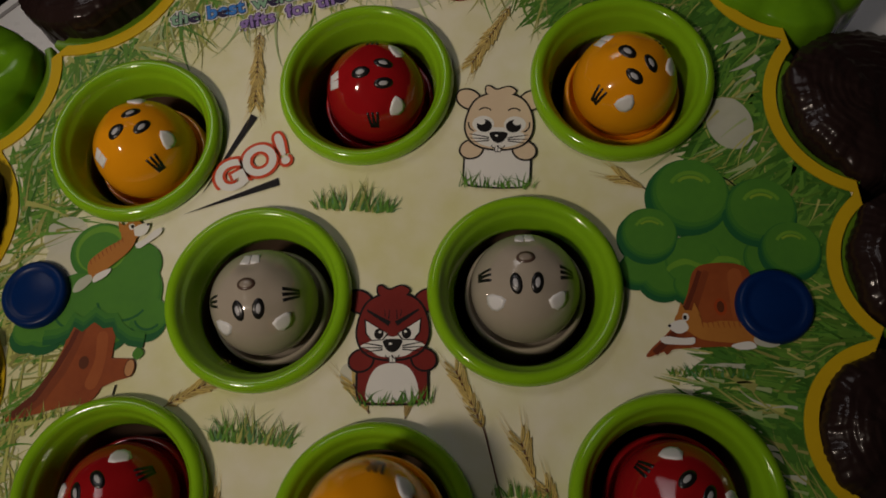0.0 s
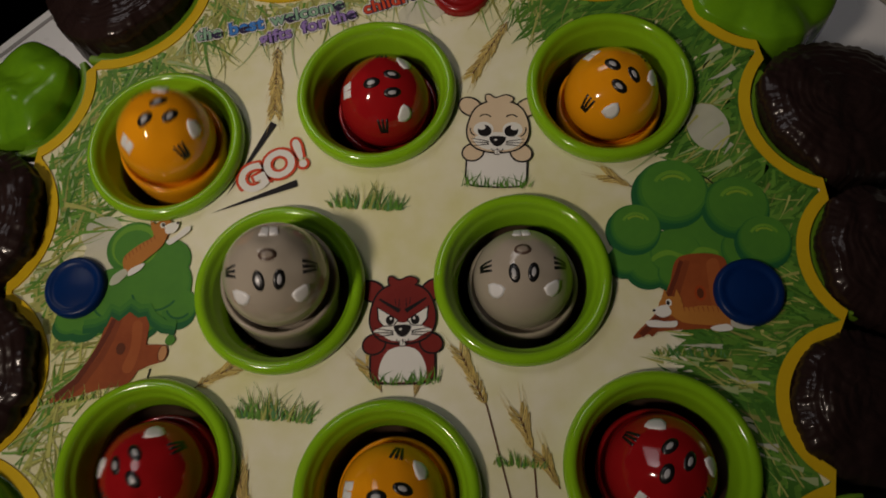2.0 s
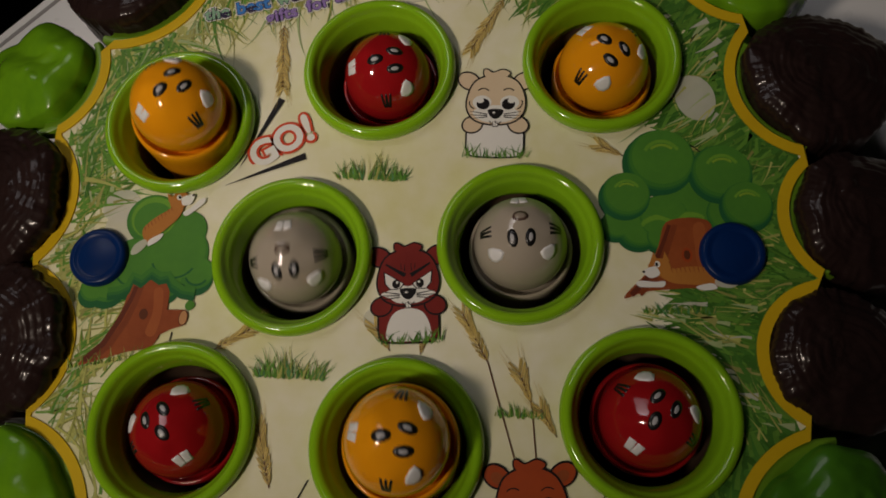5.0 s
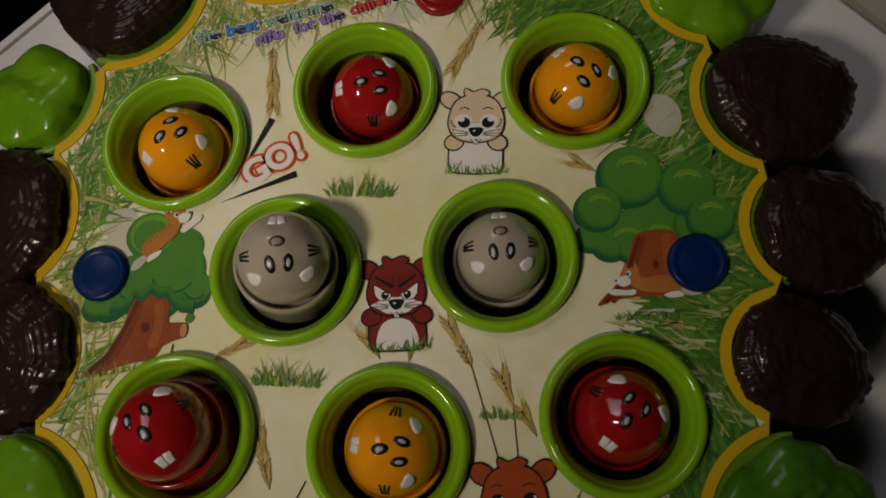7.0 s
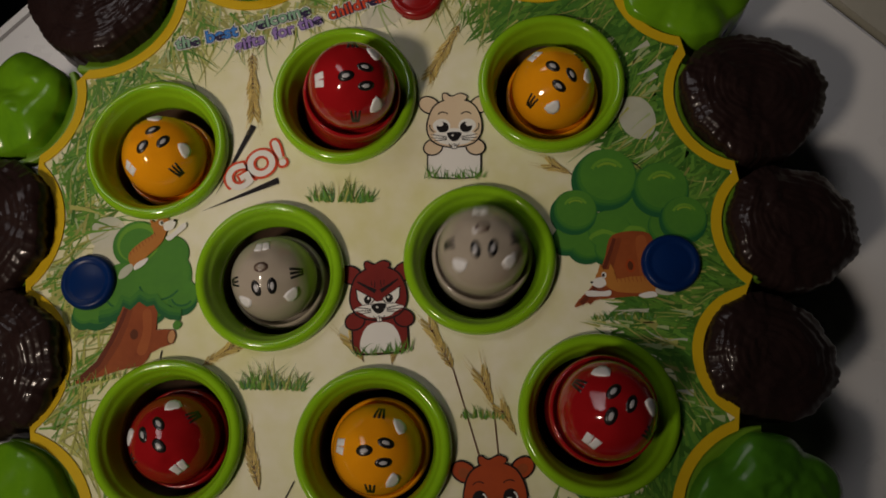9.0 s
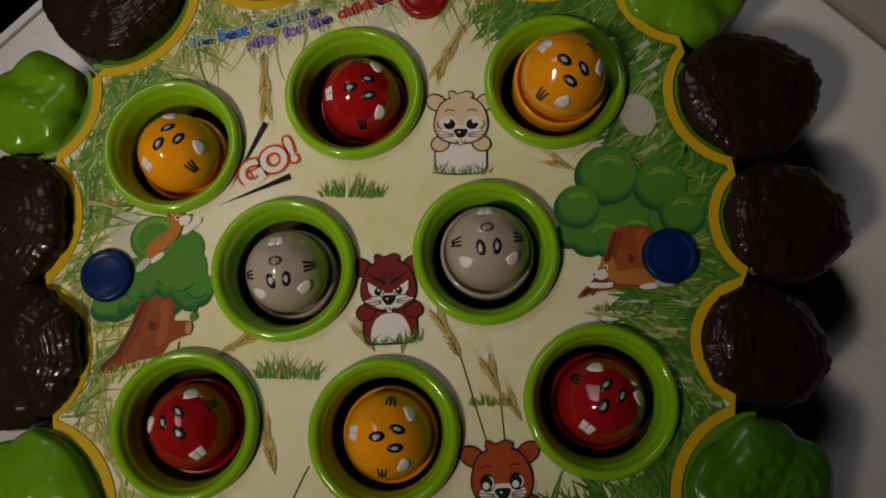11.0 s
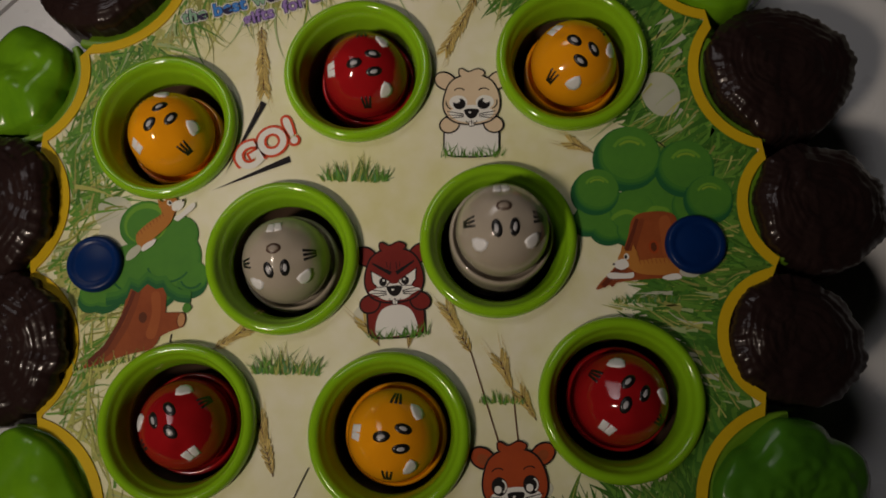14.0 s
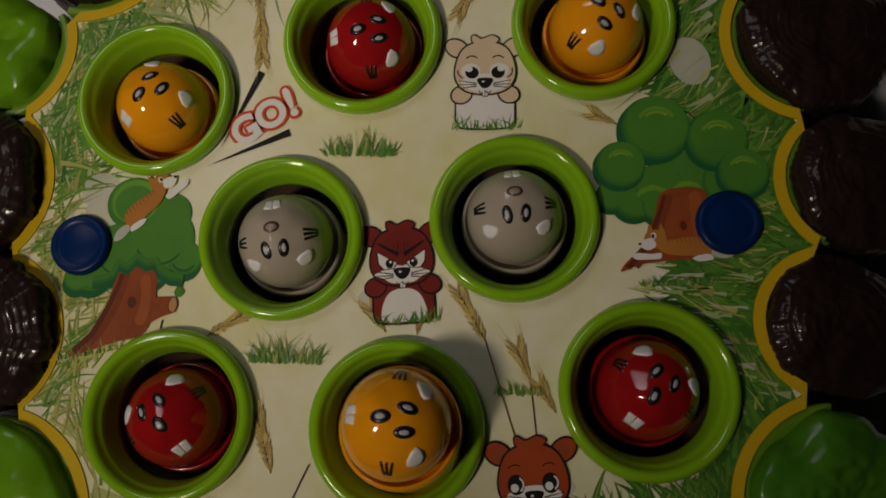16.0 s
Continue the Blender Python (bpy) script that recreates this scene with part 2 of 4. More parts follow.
def build_board():
    holes = [circle(h[0], h[1], 24.5) for h in HOLES.values()]
    wells = [circle(x, y, r + 0.4, 40) for _, x, y, r in BUTTONS]
    panel = part("panel", prism([panel_outline(0.0)] + holes + wells, -2.0, 0.0, "panel"), PANEL, game, "cream panel printed with grass, trees and animals", False)
    band = ring(panel_outline(0.0), panel_outline(BAND), -2.5, 0.6)
    part("edge_band", band, YELLOW, game, "scalloped yellow plastic edge", False)
    ledge = ring(panel_outline(BAND), panel_outline(BAND + 10), -12.0, -9.5)
    part("ledge", ledge, MOSS, game, "green plastic ledge", False)
    for _, x, y, r, inner in BORDER:
        edge = r - BAND
        bm = lathe([(edge - 0.1, -5.0), (edge - 0.1, -1.4), (edge - 1.0, -1.0), (edge - 2.6, -1.3), (min(edge - 3.0, inner - 2.5), -4.0), (inner * 0.7, -8.0)], 72)
        out = Vector((x, y, 0)).normalized()
        outer = [f for f in bm.faces if f.calc_center_median().dot(out) > -0.00055 * edge]
        bmesh.ops.delete(bm, geom=outer, context="FACES")
        cup = part("scallop_ledge", bm, MOSS, game, "green plastic ledge round a border piece")
        cup.location = (x / 1000, y / 1000, 0)
    body = prism([[(0.97 * x, 0.97 * y) for x, y in panel_outline(BAND + 6)]], -54.0, -50.0, "base")
    part("base", body, DARK, game, "dark plastic base", False)
    side = ring(panel_outline(BAND + 6), panel_outline(BAND + 9), -54.5, -12.2)
    part("side_wall", side, MOSS, game, "green plastic side wall", False)
    return panel


panel = build_board()


def build_rims():
    outer = [(24.6, -2.0), (26.9, 0.0), (27.3, 1.4), (27.3, 3.0), (26.8, 4.3), (26.0, 5.1), (25.0, 5.3), (24.1, 4.9), (23.5, 4.1), (23.1, 3.1), (22.7, 2.3),
             (22.2, 1.8), (21.8, 1.0), (21.4, -0.6), (20.9, -3.0), (20.5, -5.2), (20.3, -6.4), (20.8, -7.0), (21.2, -9.9)]
    me = mesh_of(lathe(outer, 72), "hole_rim", LIME)
    well = mesh_of(lathe([(0.5, -49.0), (21.0, -49.0), (21.15, -6.9)], 48), "well", DARK)
    for x, y, *_ in HOLES.values():
        ob = new("hole_rim", me)
        ob.parent, ob.location = game, (x / 1000, y / 1000, 0)
        dark = new("well", well)
        dark.parent = ob


build_rims()


def build_buttons():
    for kind, x, y, r in BUTTONS:
        prof = [(r + 0.2, -3.0), (r, 0.6), (r - 0.4, 2.2), (r - 1.2, 2.9), (r - 2.6, 2.7), (r - 3.2, 2.3), (r - 4.0, 2.5), (r * 0.3, 2.9), (0.2, 3.0)]
        ob = part("button", lathe(prof, 48, close_top=True), BLUE if kind == "blue" else REDB, game, "glossy %s push button" % kind)
        ob.location = (x / 1000, y / 1000, 0)


build_buttons()


def stump_bm(r, seed, turn):
    """A log end with wound growth rings in relief, a fluted bark edge, and a side down to the table."""
    prof = [(0.02, 10.5)]
    n = 60
    for k in range(1, n + 1):
        u = k / n
        prof.append((r * u, 10.5 * math.sqrt(max(0.0, 1 - (0.93 * u) ** 2.6)) - 1.5 * u))
    prof += [(r * 1.015, -2.0), (r * 1.0, -6.0), (r * 1.03, -12.0), (r * 1.02, -30.0)]

    def wobble(rad, z, a, k):
        u = rad / r
        p = Vector((math.cos(a) * 1.3, math.sin(a) * 1.3, seed))
        ragged = noise.noise(p * 1.6) * 0.07 + noise.noise(p * 4.0) * 0.04
        flute = abs(math.sin(23 * a + 2.5 * noise.noise(p * 3))) - 0.5
        if k <= n:
            q = Vector((u * math.cos(a) * 2, u * math.sin(a) * 2, seed + 5))
            wind = rad / 2.7 + a / (2 * math.pi) + 0.5 * noise.noise(q * 1.3)
            f = wind % 1.0
            ridge = (f / 0.75 if f < 0.75 else (1 - f) / 0.25) * 0.26
            z += ridge * min(1.0, 2.4 * u) * (1 if u < 0.9 else 0.4) + 1.5 * noise.noise(q * 1.5) + 0.55 * noise.noise(q * 3.6) + 0.10 * noise.noise(q * 11)
            edge = max(0.0, (u - 0.8) / 0.2)
            z += flute * 0.5 * edge
            rad *= 1 + (ragged + 0.018 * flute) * u * u
        else:
            rad *= 1 + ragged * 1.1 + 0.022 * flute
        return rad, z

    bm = lathe(prof, 160, close_top=False, wobble=wobble)
    bmesh.ops.rotate(bm, verts=bm.verts, cent=(0, 0, 0), matrix=Matrix.Rotation(turn, 3, "Z"))
    return bm


def bush_bm(r, seed, lobes, ruffled):
    """A moulded bush: a low dome pressed into lobes with soft facets."""
    n = 26
    prof = [(r * k / n if k else 0.02, 9.0 * math.sqrt(max(0.0, 1 - (0.95 * k / n) ** 2.4)) - 2.0 * k / n) for k in range(n + 1)]
    prof += [(r * 1.03, -6.0), (r * 1.04, -14.0)]

    def wobble(rad, z, a, k):
        u = min(1.0, rad / r)
        lobe = abs(math.sin(lobes * a / 2 + seed))
        q = Vector((u * math.cos(a) * 1.6, u * math.sin(a) * 1.6, seed * 3.1))
        cell = noise.noise(q * 1.2)
        if k <= n:
            z += (3.2 * cell + 1.6 * abs(noise.noise(q * 1.9))) * (1 - 0.4 * u) + 2.2 * (lobe - 0.6) * u * u
            if ruffled:
                z += 1.8 * (0.4 - abs(noise.noise(q * 3.6))) + 0.6 * noise.noise(q * 8.0)
        rad *= 1 + (0.10 * (lobe - 0.7) + 0.05 * noise.noise(q * 2)) * u * u
        return rad, z

    return lathe(prof, 72, wobble=wobble)


def build_border():
    for k, (kind, x, y, _, r) in enumerate(BORDER):
        # lower right corner: its bush has part of the shade put into its green
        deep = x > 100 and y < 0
        if kind == "stump":
            ob = part("log_end", stump_bm(r, 3.7 * k, 0.8 * k), BARK, game, "glossy dark brown moulded log end with rings")
        else:
            ob = part("bush", bush_bm(r, 1.3 * k, 5, deep), SHADED_BUSH if deep else LEAF, game, "moulded plastic bush, deep green with shade in its colour" if deep else "glossy yellow-green moulded plastic bush")
        out = Vector((x, y, 0)).normalized()
        for v in ob.data.vertices:
            far = v.co.x * out.x + v.co.y * out.y
            if far > 0:
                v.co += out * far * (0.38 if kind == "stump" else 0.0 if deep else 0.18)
            elif kind == "stump" and x > 0:
                v.co -= out * far * 0.09
            v.co.z -= far * (0.34 if kind == "stump" else 0.32) + (0.006 if x > 0 else 0.004)
        ob.location = (x / 1000, y / 1000, 0)


build_border()

# ---------------------------------------------------------------- the moles
HEAD = 15.6


RELIEF = []  # bumps of the face now being built: direction, height in millimetres, width


def head_radius(d):
    return HEAD + sum(h * math.exp(-(d - m).length_squared / (2 * w * w)) for m, h, w in RELIEF)


def on_head(bm, d, shape, lift, index=0, crown=None):
    """Lay a flat outline (mm, x across, y towards the crown) on the round head about the direction d."""
    d = Vector(d).normalized()
    up = Vector(crown or (0, 1, 0))
    up = (up - d * up.dot(d)).normalized()
    side = up.cross(d)
    rings = []
    for f, h in ((1.0, -0.25), (0.95, lift * 0.9), (0.6, lift), (0.25, lift)):
        rays = [(d * HEAD + side * x * f + up * y * f).normalized() for x, y in shape]
        rings.append([bm.verts.new(ray * (head_radius(ray) + h) / 1000) for ray in rays])
    n = len(shape)
    for lo, hi in zip(rings, rings[1:]):
        for i in range(n):
            j = (i + 1) % n
            bm.faces.new((lo[i], lo[j], hi[j], hi[i])).material_index = index
    bm.faces.new(rings[-1]).material_index = index


def oval(rx, ry, cx=0.0, cy=0.0, n=20, tilt=0.0):
    c, s = math.cos(tilt), math.sin(tilt)
    pts = [(rx * math.cos(2 * math.pi * i / n), ry * math.sin(2 * math.pi * i / n)) for i in range(n)]
    return [(cx + x * c - y * s, cy + x * s + y * c) for x, y in pts]


def at_head(x, y):
    return (x, y, math.sqrt(max(0.05, 1 - x * x - y * y)))


WHISKER = [(-2.8 + 0.85 * i, -0.40 - 0.02 * i) for i in range(8)] + [(3.15 - 0.85 * i, 0.46 - 0.02 * i) for i in range(8)]


def build_mole(colour, x, y, crown):
    words = {"grey": "glossy taupe plastic mole with painted face", "orange": "glossy orange plastic mole with painted face", "red": "glossy red plastic mole with painted face"}
    mole = thing("mole", pose(x / 1000, y / 1000, TOP - 0.004, 0, 0, crown - 90), words[colour], "mole toy", "moles in the holes")
    skin = HEADS[colour]
    # across and towards the crown: eyes, ears, cheeks; then nose and teeth
    ex, ey, ax, ay, wx, wy, ny, ty = (0.18, 0.15, 0.54, 0.41, 0.72, -0.06, -0.29, -0.77) if colour == "grey" else (0.20, 0.29, 0.57, 0.50, 0.80, 0.04, -0.13, -0.72)
    RELIEF.clear()
    RELIEF.append((Vector(at_head(0, ny)), 0.85, 0.17))
    RELIEF.append((Vector(at_head(0, ny - 0.36)), -0.35, 0.10))
    for s in (-1, 1):
        RELIEF.append((Vector(at_head(0.27 * s, ny - 0.20)), 0.55, 0.17))
        RELIEF.append((Vector(at_head(ex * s, ey + 0.02)), 0.35, 0.13))
        RELIEF.append((Vector(at_head(wx * 0.88 * s, wy)), 0.40, 0.15))
    dome = [(HEAD * math.sin(math.radians(a)), HEAD * math.cos(math.radians(a))) for a in range(1, 105, 2)]
    head = part("head", lathe([(12.6, -11.0), (12.6, -5.6), (14.3, -5.0)] + dome[::-1], 80, close_top=True), skin, mole)
    for v in head.data.vertices:
        if v.co.z > 0.0:
            v.co *= head_radius(v.co.normalized()) / HEAD
    part("body", lathe([(12.8, -10.0), (14.6, -9.0), (16.0, -6.6), (16.35, -5.0), (16.8, -4.5), (17.4, -4.9), (17.8, -6.2), (17.9, -10.0), (17.5, -40.0)], 56), skin, mole)
    for s in (-1, 1):
        bm = bmesh.new()
        on_head(bm, at_head(ex * s, ey), oval(1.75, 3.1, tilt=0.12 * s), 0.10)
        eye = part("eye", bm, BLACK, mole, "black painted eye")
        bm = bmesh.new()
        on_head(bm, at_head((ex + 0.005) * s, ey - 0.01), oval(0.68, 1.45, 0.0, 0.1, tilt=0.12 * s), 0.2)
        part("glint", bm, GLINT, eye, "pale grey painted pupil")
        bm = bmesh.new()
        ear = [(-2.7, -1.3), (-2.2, 0.9), (-0.9, 2.2), (0.9, 2.4), (2.3, 1.3), (2.8, -0.9), (1.4, -1.7), (-1.2, -1.9)]
        on_head(bm, at_head(ax * s, ay), [(1.12 * x, 1.12 * y) for x, y in ear], 0.5, crown=(0.5 * s, 1, 0))
        part("ear", bm, WHITE, mole, "white ear")
        bm = bmesh.new()
        on_head(bm, at_head(0.084 * s, ty), [(-1.25, -2.3), (1.25, -2.3), (1.3, 2.1), (-1.3, 2.1)], 0.3)
        part("tooth", bm, WHITE, mole, "white front tooth")
        for k in (-1, 0, 1):
            bm = bmesh.new()
            on_head(bm, at_head(wx * s, wy + 0.075 * k), WHISKER, 0.1, crown=(0.22 * k * s, 1, 0))
            part("whisker", bm, BLACK, mole, "black painted whisker")
    bm = bmesh.new()
    on_head(bm, at_head(0.0, ny), oval(2.6, 1.8) if colour == "grey" else oval(1.8, 2.9, tilt=0.2), 0.15)
    nose = part("nose", bm, BROWNP if colour == "grey" else BLACK, mole, "painted nose")
    bm = bmesh.new()
    on_head(bm, at_head(0.0, ny), oval(1.8, 1.05) if colour == "grey" else oval(0.72, 1.35, tilt=0.2), 0.28)
    part("glint", bm, GREYP if colour == "grey" else GLINT, nose)
    return mole


MOLES = {key: build_mole(h[2], h[6][0], h[6][1], h[3]) for key, h in HOLES.items()}
# faces that sit askew on their heads, degrees
for key, lean in (("GL", 12), ("RT", 7)):
    spin = pose(0, 0, 0, 0, 0, HOLES[key][3] - 90)
    for ob in MOLES[key].children_recursive:
        if not ob.name.startswith("body"):
            ob.data.transform(spin.inverted() @ pose(0, 0, 0, lean) @ spin)

# ---------------------------------------------------------------- the print on the panel
INK = {
    "black": material("print_black", (0.012, 0.010, 0.010), rough=0.42, spec=0.16),
    "white": material("print_white", (0.80, 0.79, 0.74), (0.74, 0.74, 0.70), rough=0.42, spec=0.16, scale=90),
    "haze": material("print_pale_spot", (0.80, 0.79, 0.70), (0.74, 0.74, 0.56), rough=0.42, spec=0.16, scale=60, amount=1.0, alpha=0.62),
    "skin": material("print_beige", (0.72, 0.58, 0.40), (0.66, 0.51, 0.34), rough=0.42, spec=0.16, scale=60, amount=0.8),
    "maroon": material("print_maroon", (0.21, 0.022, 0.016), (0.15, 0.014, 0.012), rough=0.42, spec=0.16, scale=60, amount=0.8),
    "rust": material("print_rust", (0.40, 0.068, 0.016), (0.30, 0.045, 0.013), rough=0.42, spec=0.16, scale=60, amount=0.8),
    "trunk": material("print_trunk", (0.33, 0.085, 0.024), (0.23, 0.050, 0.016), rough=0.42, spec=0.16, scale=55, amount=1.0),
    "knot": material("print_knot", (0.12, 0.035, 0.015), rough=0.42, spec=0.16),
    "trunkdark": material("print_trunk_dark", (0.15, 0.035, 0.016), (0.11, 0.026, 0.014), rough=0.42, spec=0.16, scale=70, amount=1.0),
    "trunkmid": material("print_trunk_middle", (0.24, 0.058, 0.020), (0.19, 0.045, 0.016), rough=0.42, spec=0.16, scale=70, amount=1.0),
    "trunklight": material("print_trunk_light", (0.37, 0.105, 0.030), (0.33, 0.085, 0.024), rough=0.42, spec=0.16, scale=70, amount=1.0),
    "cut": material("print_cut_wood", (0.55, 0.28, 0.12), rough=0.42, spec=0.16),
    "leaf": material("print_leaf", (0.085, 0.26, 0.030), (0.065, 0.21, 0.030), rough=0.42, spec=0.16, scale=50, amount=1.0),
    "leafdark": material("print_leaf_dark", (0.020, 0.125, 0.035), (0.016, 0.10, 0.045), rough=0.42, spec=0.16, scale=50),
    "leafshade": material("print_leaf_shade", (0.035, 0.165, 0.033), (0.028, 0.14, 0.035), rough=0.42, spec=0.16, scale=50),
    "leafmid": material("print_leaf_middle", (0.058, 0.21, 0.030), (0.045, 0.18, 0.030), rough=0.42, spec=0.16, scale=50),
    "leaflight": material("print_leaf_light", (0.17, 0.37, 0.035), (0.12, 0.30, 0.030), rough=0.42, spec=0.16, scale=70, amount=1.0),
    "leafgold": material("print_leaf_gold", (0.25, 0.40, 0.035), (0.17, 0.34, 0.03), rough=0.42, spec=0.16, scale=70, amount=1.0),
    "olive": material("print_olive", (0.36, 0.38, 0.090), (0.44, 0.44, 0.15), rough=0.42, spec=0.16, scale=80, amount=0.8, island=0.35),
    "pale": material("print_pale_grass", (0.42, 0.50, 0.26), (0.32, 0.42, 0.16), rough=0.42, spec=0.16, scale=90, amount=1.0),
    "grass": material("print_grass", (0.10, 0.25, 0.030), (0.15, 0.30, 0.045), rough=0.42, spec=0.16, scale=80, amount=0.8, island=0.25),
    "grassdark": material("print_grass_dark", (0.050, 0.16, 0.022), (0.08, 0.20, 0.03), rough=0.42, spec=0.16, scale=80, amount=0.8, island=0.25),
    "tealgrass": material("print_blue_green_grass", (0.07, 0.22, 0.09), (0.13, 0.27, 0.08), rough=0.42, spec=0.16, scale=80, amount=0.8, island=0.25),
    "straw": material("print_straw", (0.56, 0.42, 0.11), (0.64, 0.52, 0.22), rough=0.42, spec=0.16, scale=120, amount=0.8, island=0.25),
    "fox": material("print_fox", (0.48, 0.20, 0.04), (0.40, 0.15, 0.03), rough=0.42, spec=0.16, scale=90, amount=0.8),
    "red": material("print_red", (0.62, 0.07, 0.02), (0.55, 0.05, 0.02), rough=0.42, spec=0.16),
    "sky": material("print_blue", (0.05, 0.22, 0.62), rough=0.42, spec=0.16),
    "teal": material("print_teal", (0.26, 0.46, 0.30), rough=0.42, spec=0.16),
    "plum": material("print_purple", (0.30, 0.20, 0.50), rough=0.42, spec=0.16),
    "night": material("print_dark_purple", (0.03, 0.02, 0.06), rough=0.42, spec=0.16),
}


class Ink:
    """Flat printed shapes in millimetres, gathered into one mesh, each colour a thin layer above the last."""

    def __init__(self):
        self.bm, self.mats, self.turn, self.at, self.size = bmesh.new(), [], 0.0, (0.0, 0.0), 1.0
        self.count, self.wrap = 0, 160

    def place(self, x, y, turn=0.0, size=1.0):
        self.at, self.turn, self.size = (x, y), math.radians(turn), size
        return self

    def fill(self, pts, ink, layer):
        c, s, k = math.cos(self.turn), math.sin(self.turn), self.size
        self.count = (self.count + 1) % self.wrap
        z = (0.05 + LAYER * layer + 0.0016 * self.count) / 1000
        vs = [self.bm.verts.new(((self.at[0] + k * (x * c - y * s)) / 1000, (self.at[1] + k * (x * s + y * c)) / 1000, z)) for x, y in pts]
        f = self.bm.faces.new(vs)
        if f.calc_area() and sum((a[0] * b[1] - b[0] * a[1]) for a, b in zip(pts, pts[1:] + pts[:1])) < 0:
            f.normal_flip()
        if ink not in self.mats:
            self.mats.append(ink)
        f.material_index = self.mats.index(ink)

    def strip(self, left, right, ink, layer):
        c, s, k = math.cos(self.turn), math.sin(self.turn), self.size
        self.count = (self.count + 1) % self.wrap
        z = (0.05 + LAYER * layer + 0.0016 * self.count) / 1000
        if ink not in self.mats:
            self.mats.append(ink)
        rows = []
        for pts in (left, right):
            rows.append([self.bm.verts.new(((self.at[0] + k * (x * c - y * s)) / 1000, (self.at[1] + k * (x * s + y * c)) / 1000, z)) for x, y in pts])
        for i in range(len(left) - 1):
            self.bm.faces.new((rows[1][i], rows[1][i + 1], rows[0][i + 1], rows[0][i])).material_index = self.mats.index(ink)

    def oval(self, x, y, rx, ry, ink, layer, tilt=0.0, edge=0.0, edge_ink="black", n=36):
        if edge:
            self.fill(oval(rx + edge, ry + edge, x, y, n, math.radians(tilt)), edge_ink, layer - 0.5)
        self.fill(oval(rx, ry, x, y, n, math.radians(tilt)), ink, layer)

    def soft(self, ctrl, ink, layer, grow=0.0, steps=7):
        """A closed smooth outline through the control points."""
        n = len(ctrl)
        pts = []
        for i in range(n):
            p0, p1, p2, p3 = [Vector(ctrl[(i + k) % n]) for k in (-1, 0, 1, 2)]
            for j in range(steps):
                t = j / steps
                pts.append(0.5 * (2 * p1 + (p2 - p0) * t + (2 * p0 - 5 * p1 + 4 * p2 - p3) * t * t + (3 * p1 - p0 - 3 * p2 + p3) * t ** 3))
        if grow:
            area = sum(a.x * b.y - b.x * a.y for a, b in zip(pts, pts[1:] + pts[:1]))
            sign = 1 if area > 0 else -1
            out = []
            for i, p in enumerate(pts):
                d = pts[(i + 1) % len(pts)] - pts[i - 1]
                nrm = Vector((d.y, -d.x)).normalized() * sign
                out.append(p + nrm * grow)
            pts = out
        self.fill([(p.x, p.y) for p in pts], ink, layer)

    def stroke(self, pts, width, ink, layer, taper=0.0):
        left, right = [], []
        n = len(pts)
        for i, p in enumerate(pts):
            a, b = Vector(pts[max(0, i - 1)]), Vector(pts[min(n - 1, i + 1)])
            d = (b - a).normalized()
            w = 0.5 * width * (1 - taper * i / (n - 1))
            left.append((p[0] - d.y * w, p[1] + d.x * w))
            right.append((p[0] + d.y * w, p[1] - d.x * w))
        self.strip(left, right, ink, layer)

    def arc(self, x, y, r, a0, a1, width, ink, layer):
        n = 14
        self.stroke([(x + r * math.cos(math.radians(a0 + (a1 - a0) * i / n)), y + r * math.sin(math.radians(a0 + (a1 - a0) * i / n))) for i in range(n + 1)], width, ink, layer)

    def blade(self, x, y, angle, length, width, bend, ink, layer):
        pts, a = [], math.radians(angle)
        px, py = x, y
        for i in range(7):
            pts.append((px, py))
            px, py = px + length / 6 * math.cos(a), py + length / 6 * math.sin(a)
            a += math.radians(bend) / 6
        self.stroke(pts, width, ink, layer, 0.95)

    def done(self, name, label):
        bmesh.ops.triangulate(self.bm, faces=self.bm.faces)
        return part(name, self.bm, [INK[m] for m in self.mats], panel, label, False)


def clear_of_holes(x, y, margin=1.0):
    return all((x - h[0]) ** 2 + (y - h[1]) ** 2 > (24.5 + margin) ** 2 for h in HOLES.values())


def inside_panel(x, y, margin=1.0):
    return all((x - b[1]) ** 2 + (y - b[2]) ** 2 > (b[3] + margin) ** 2 for b in BORDER) and math.hypot(x, y) < 150


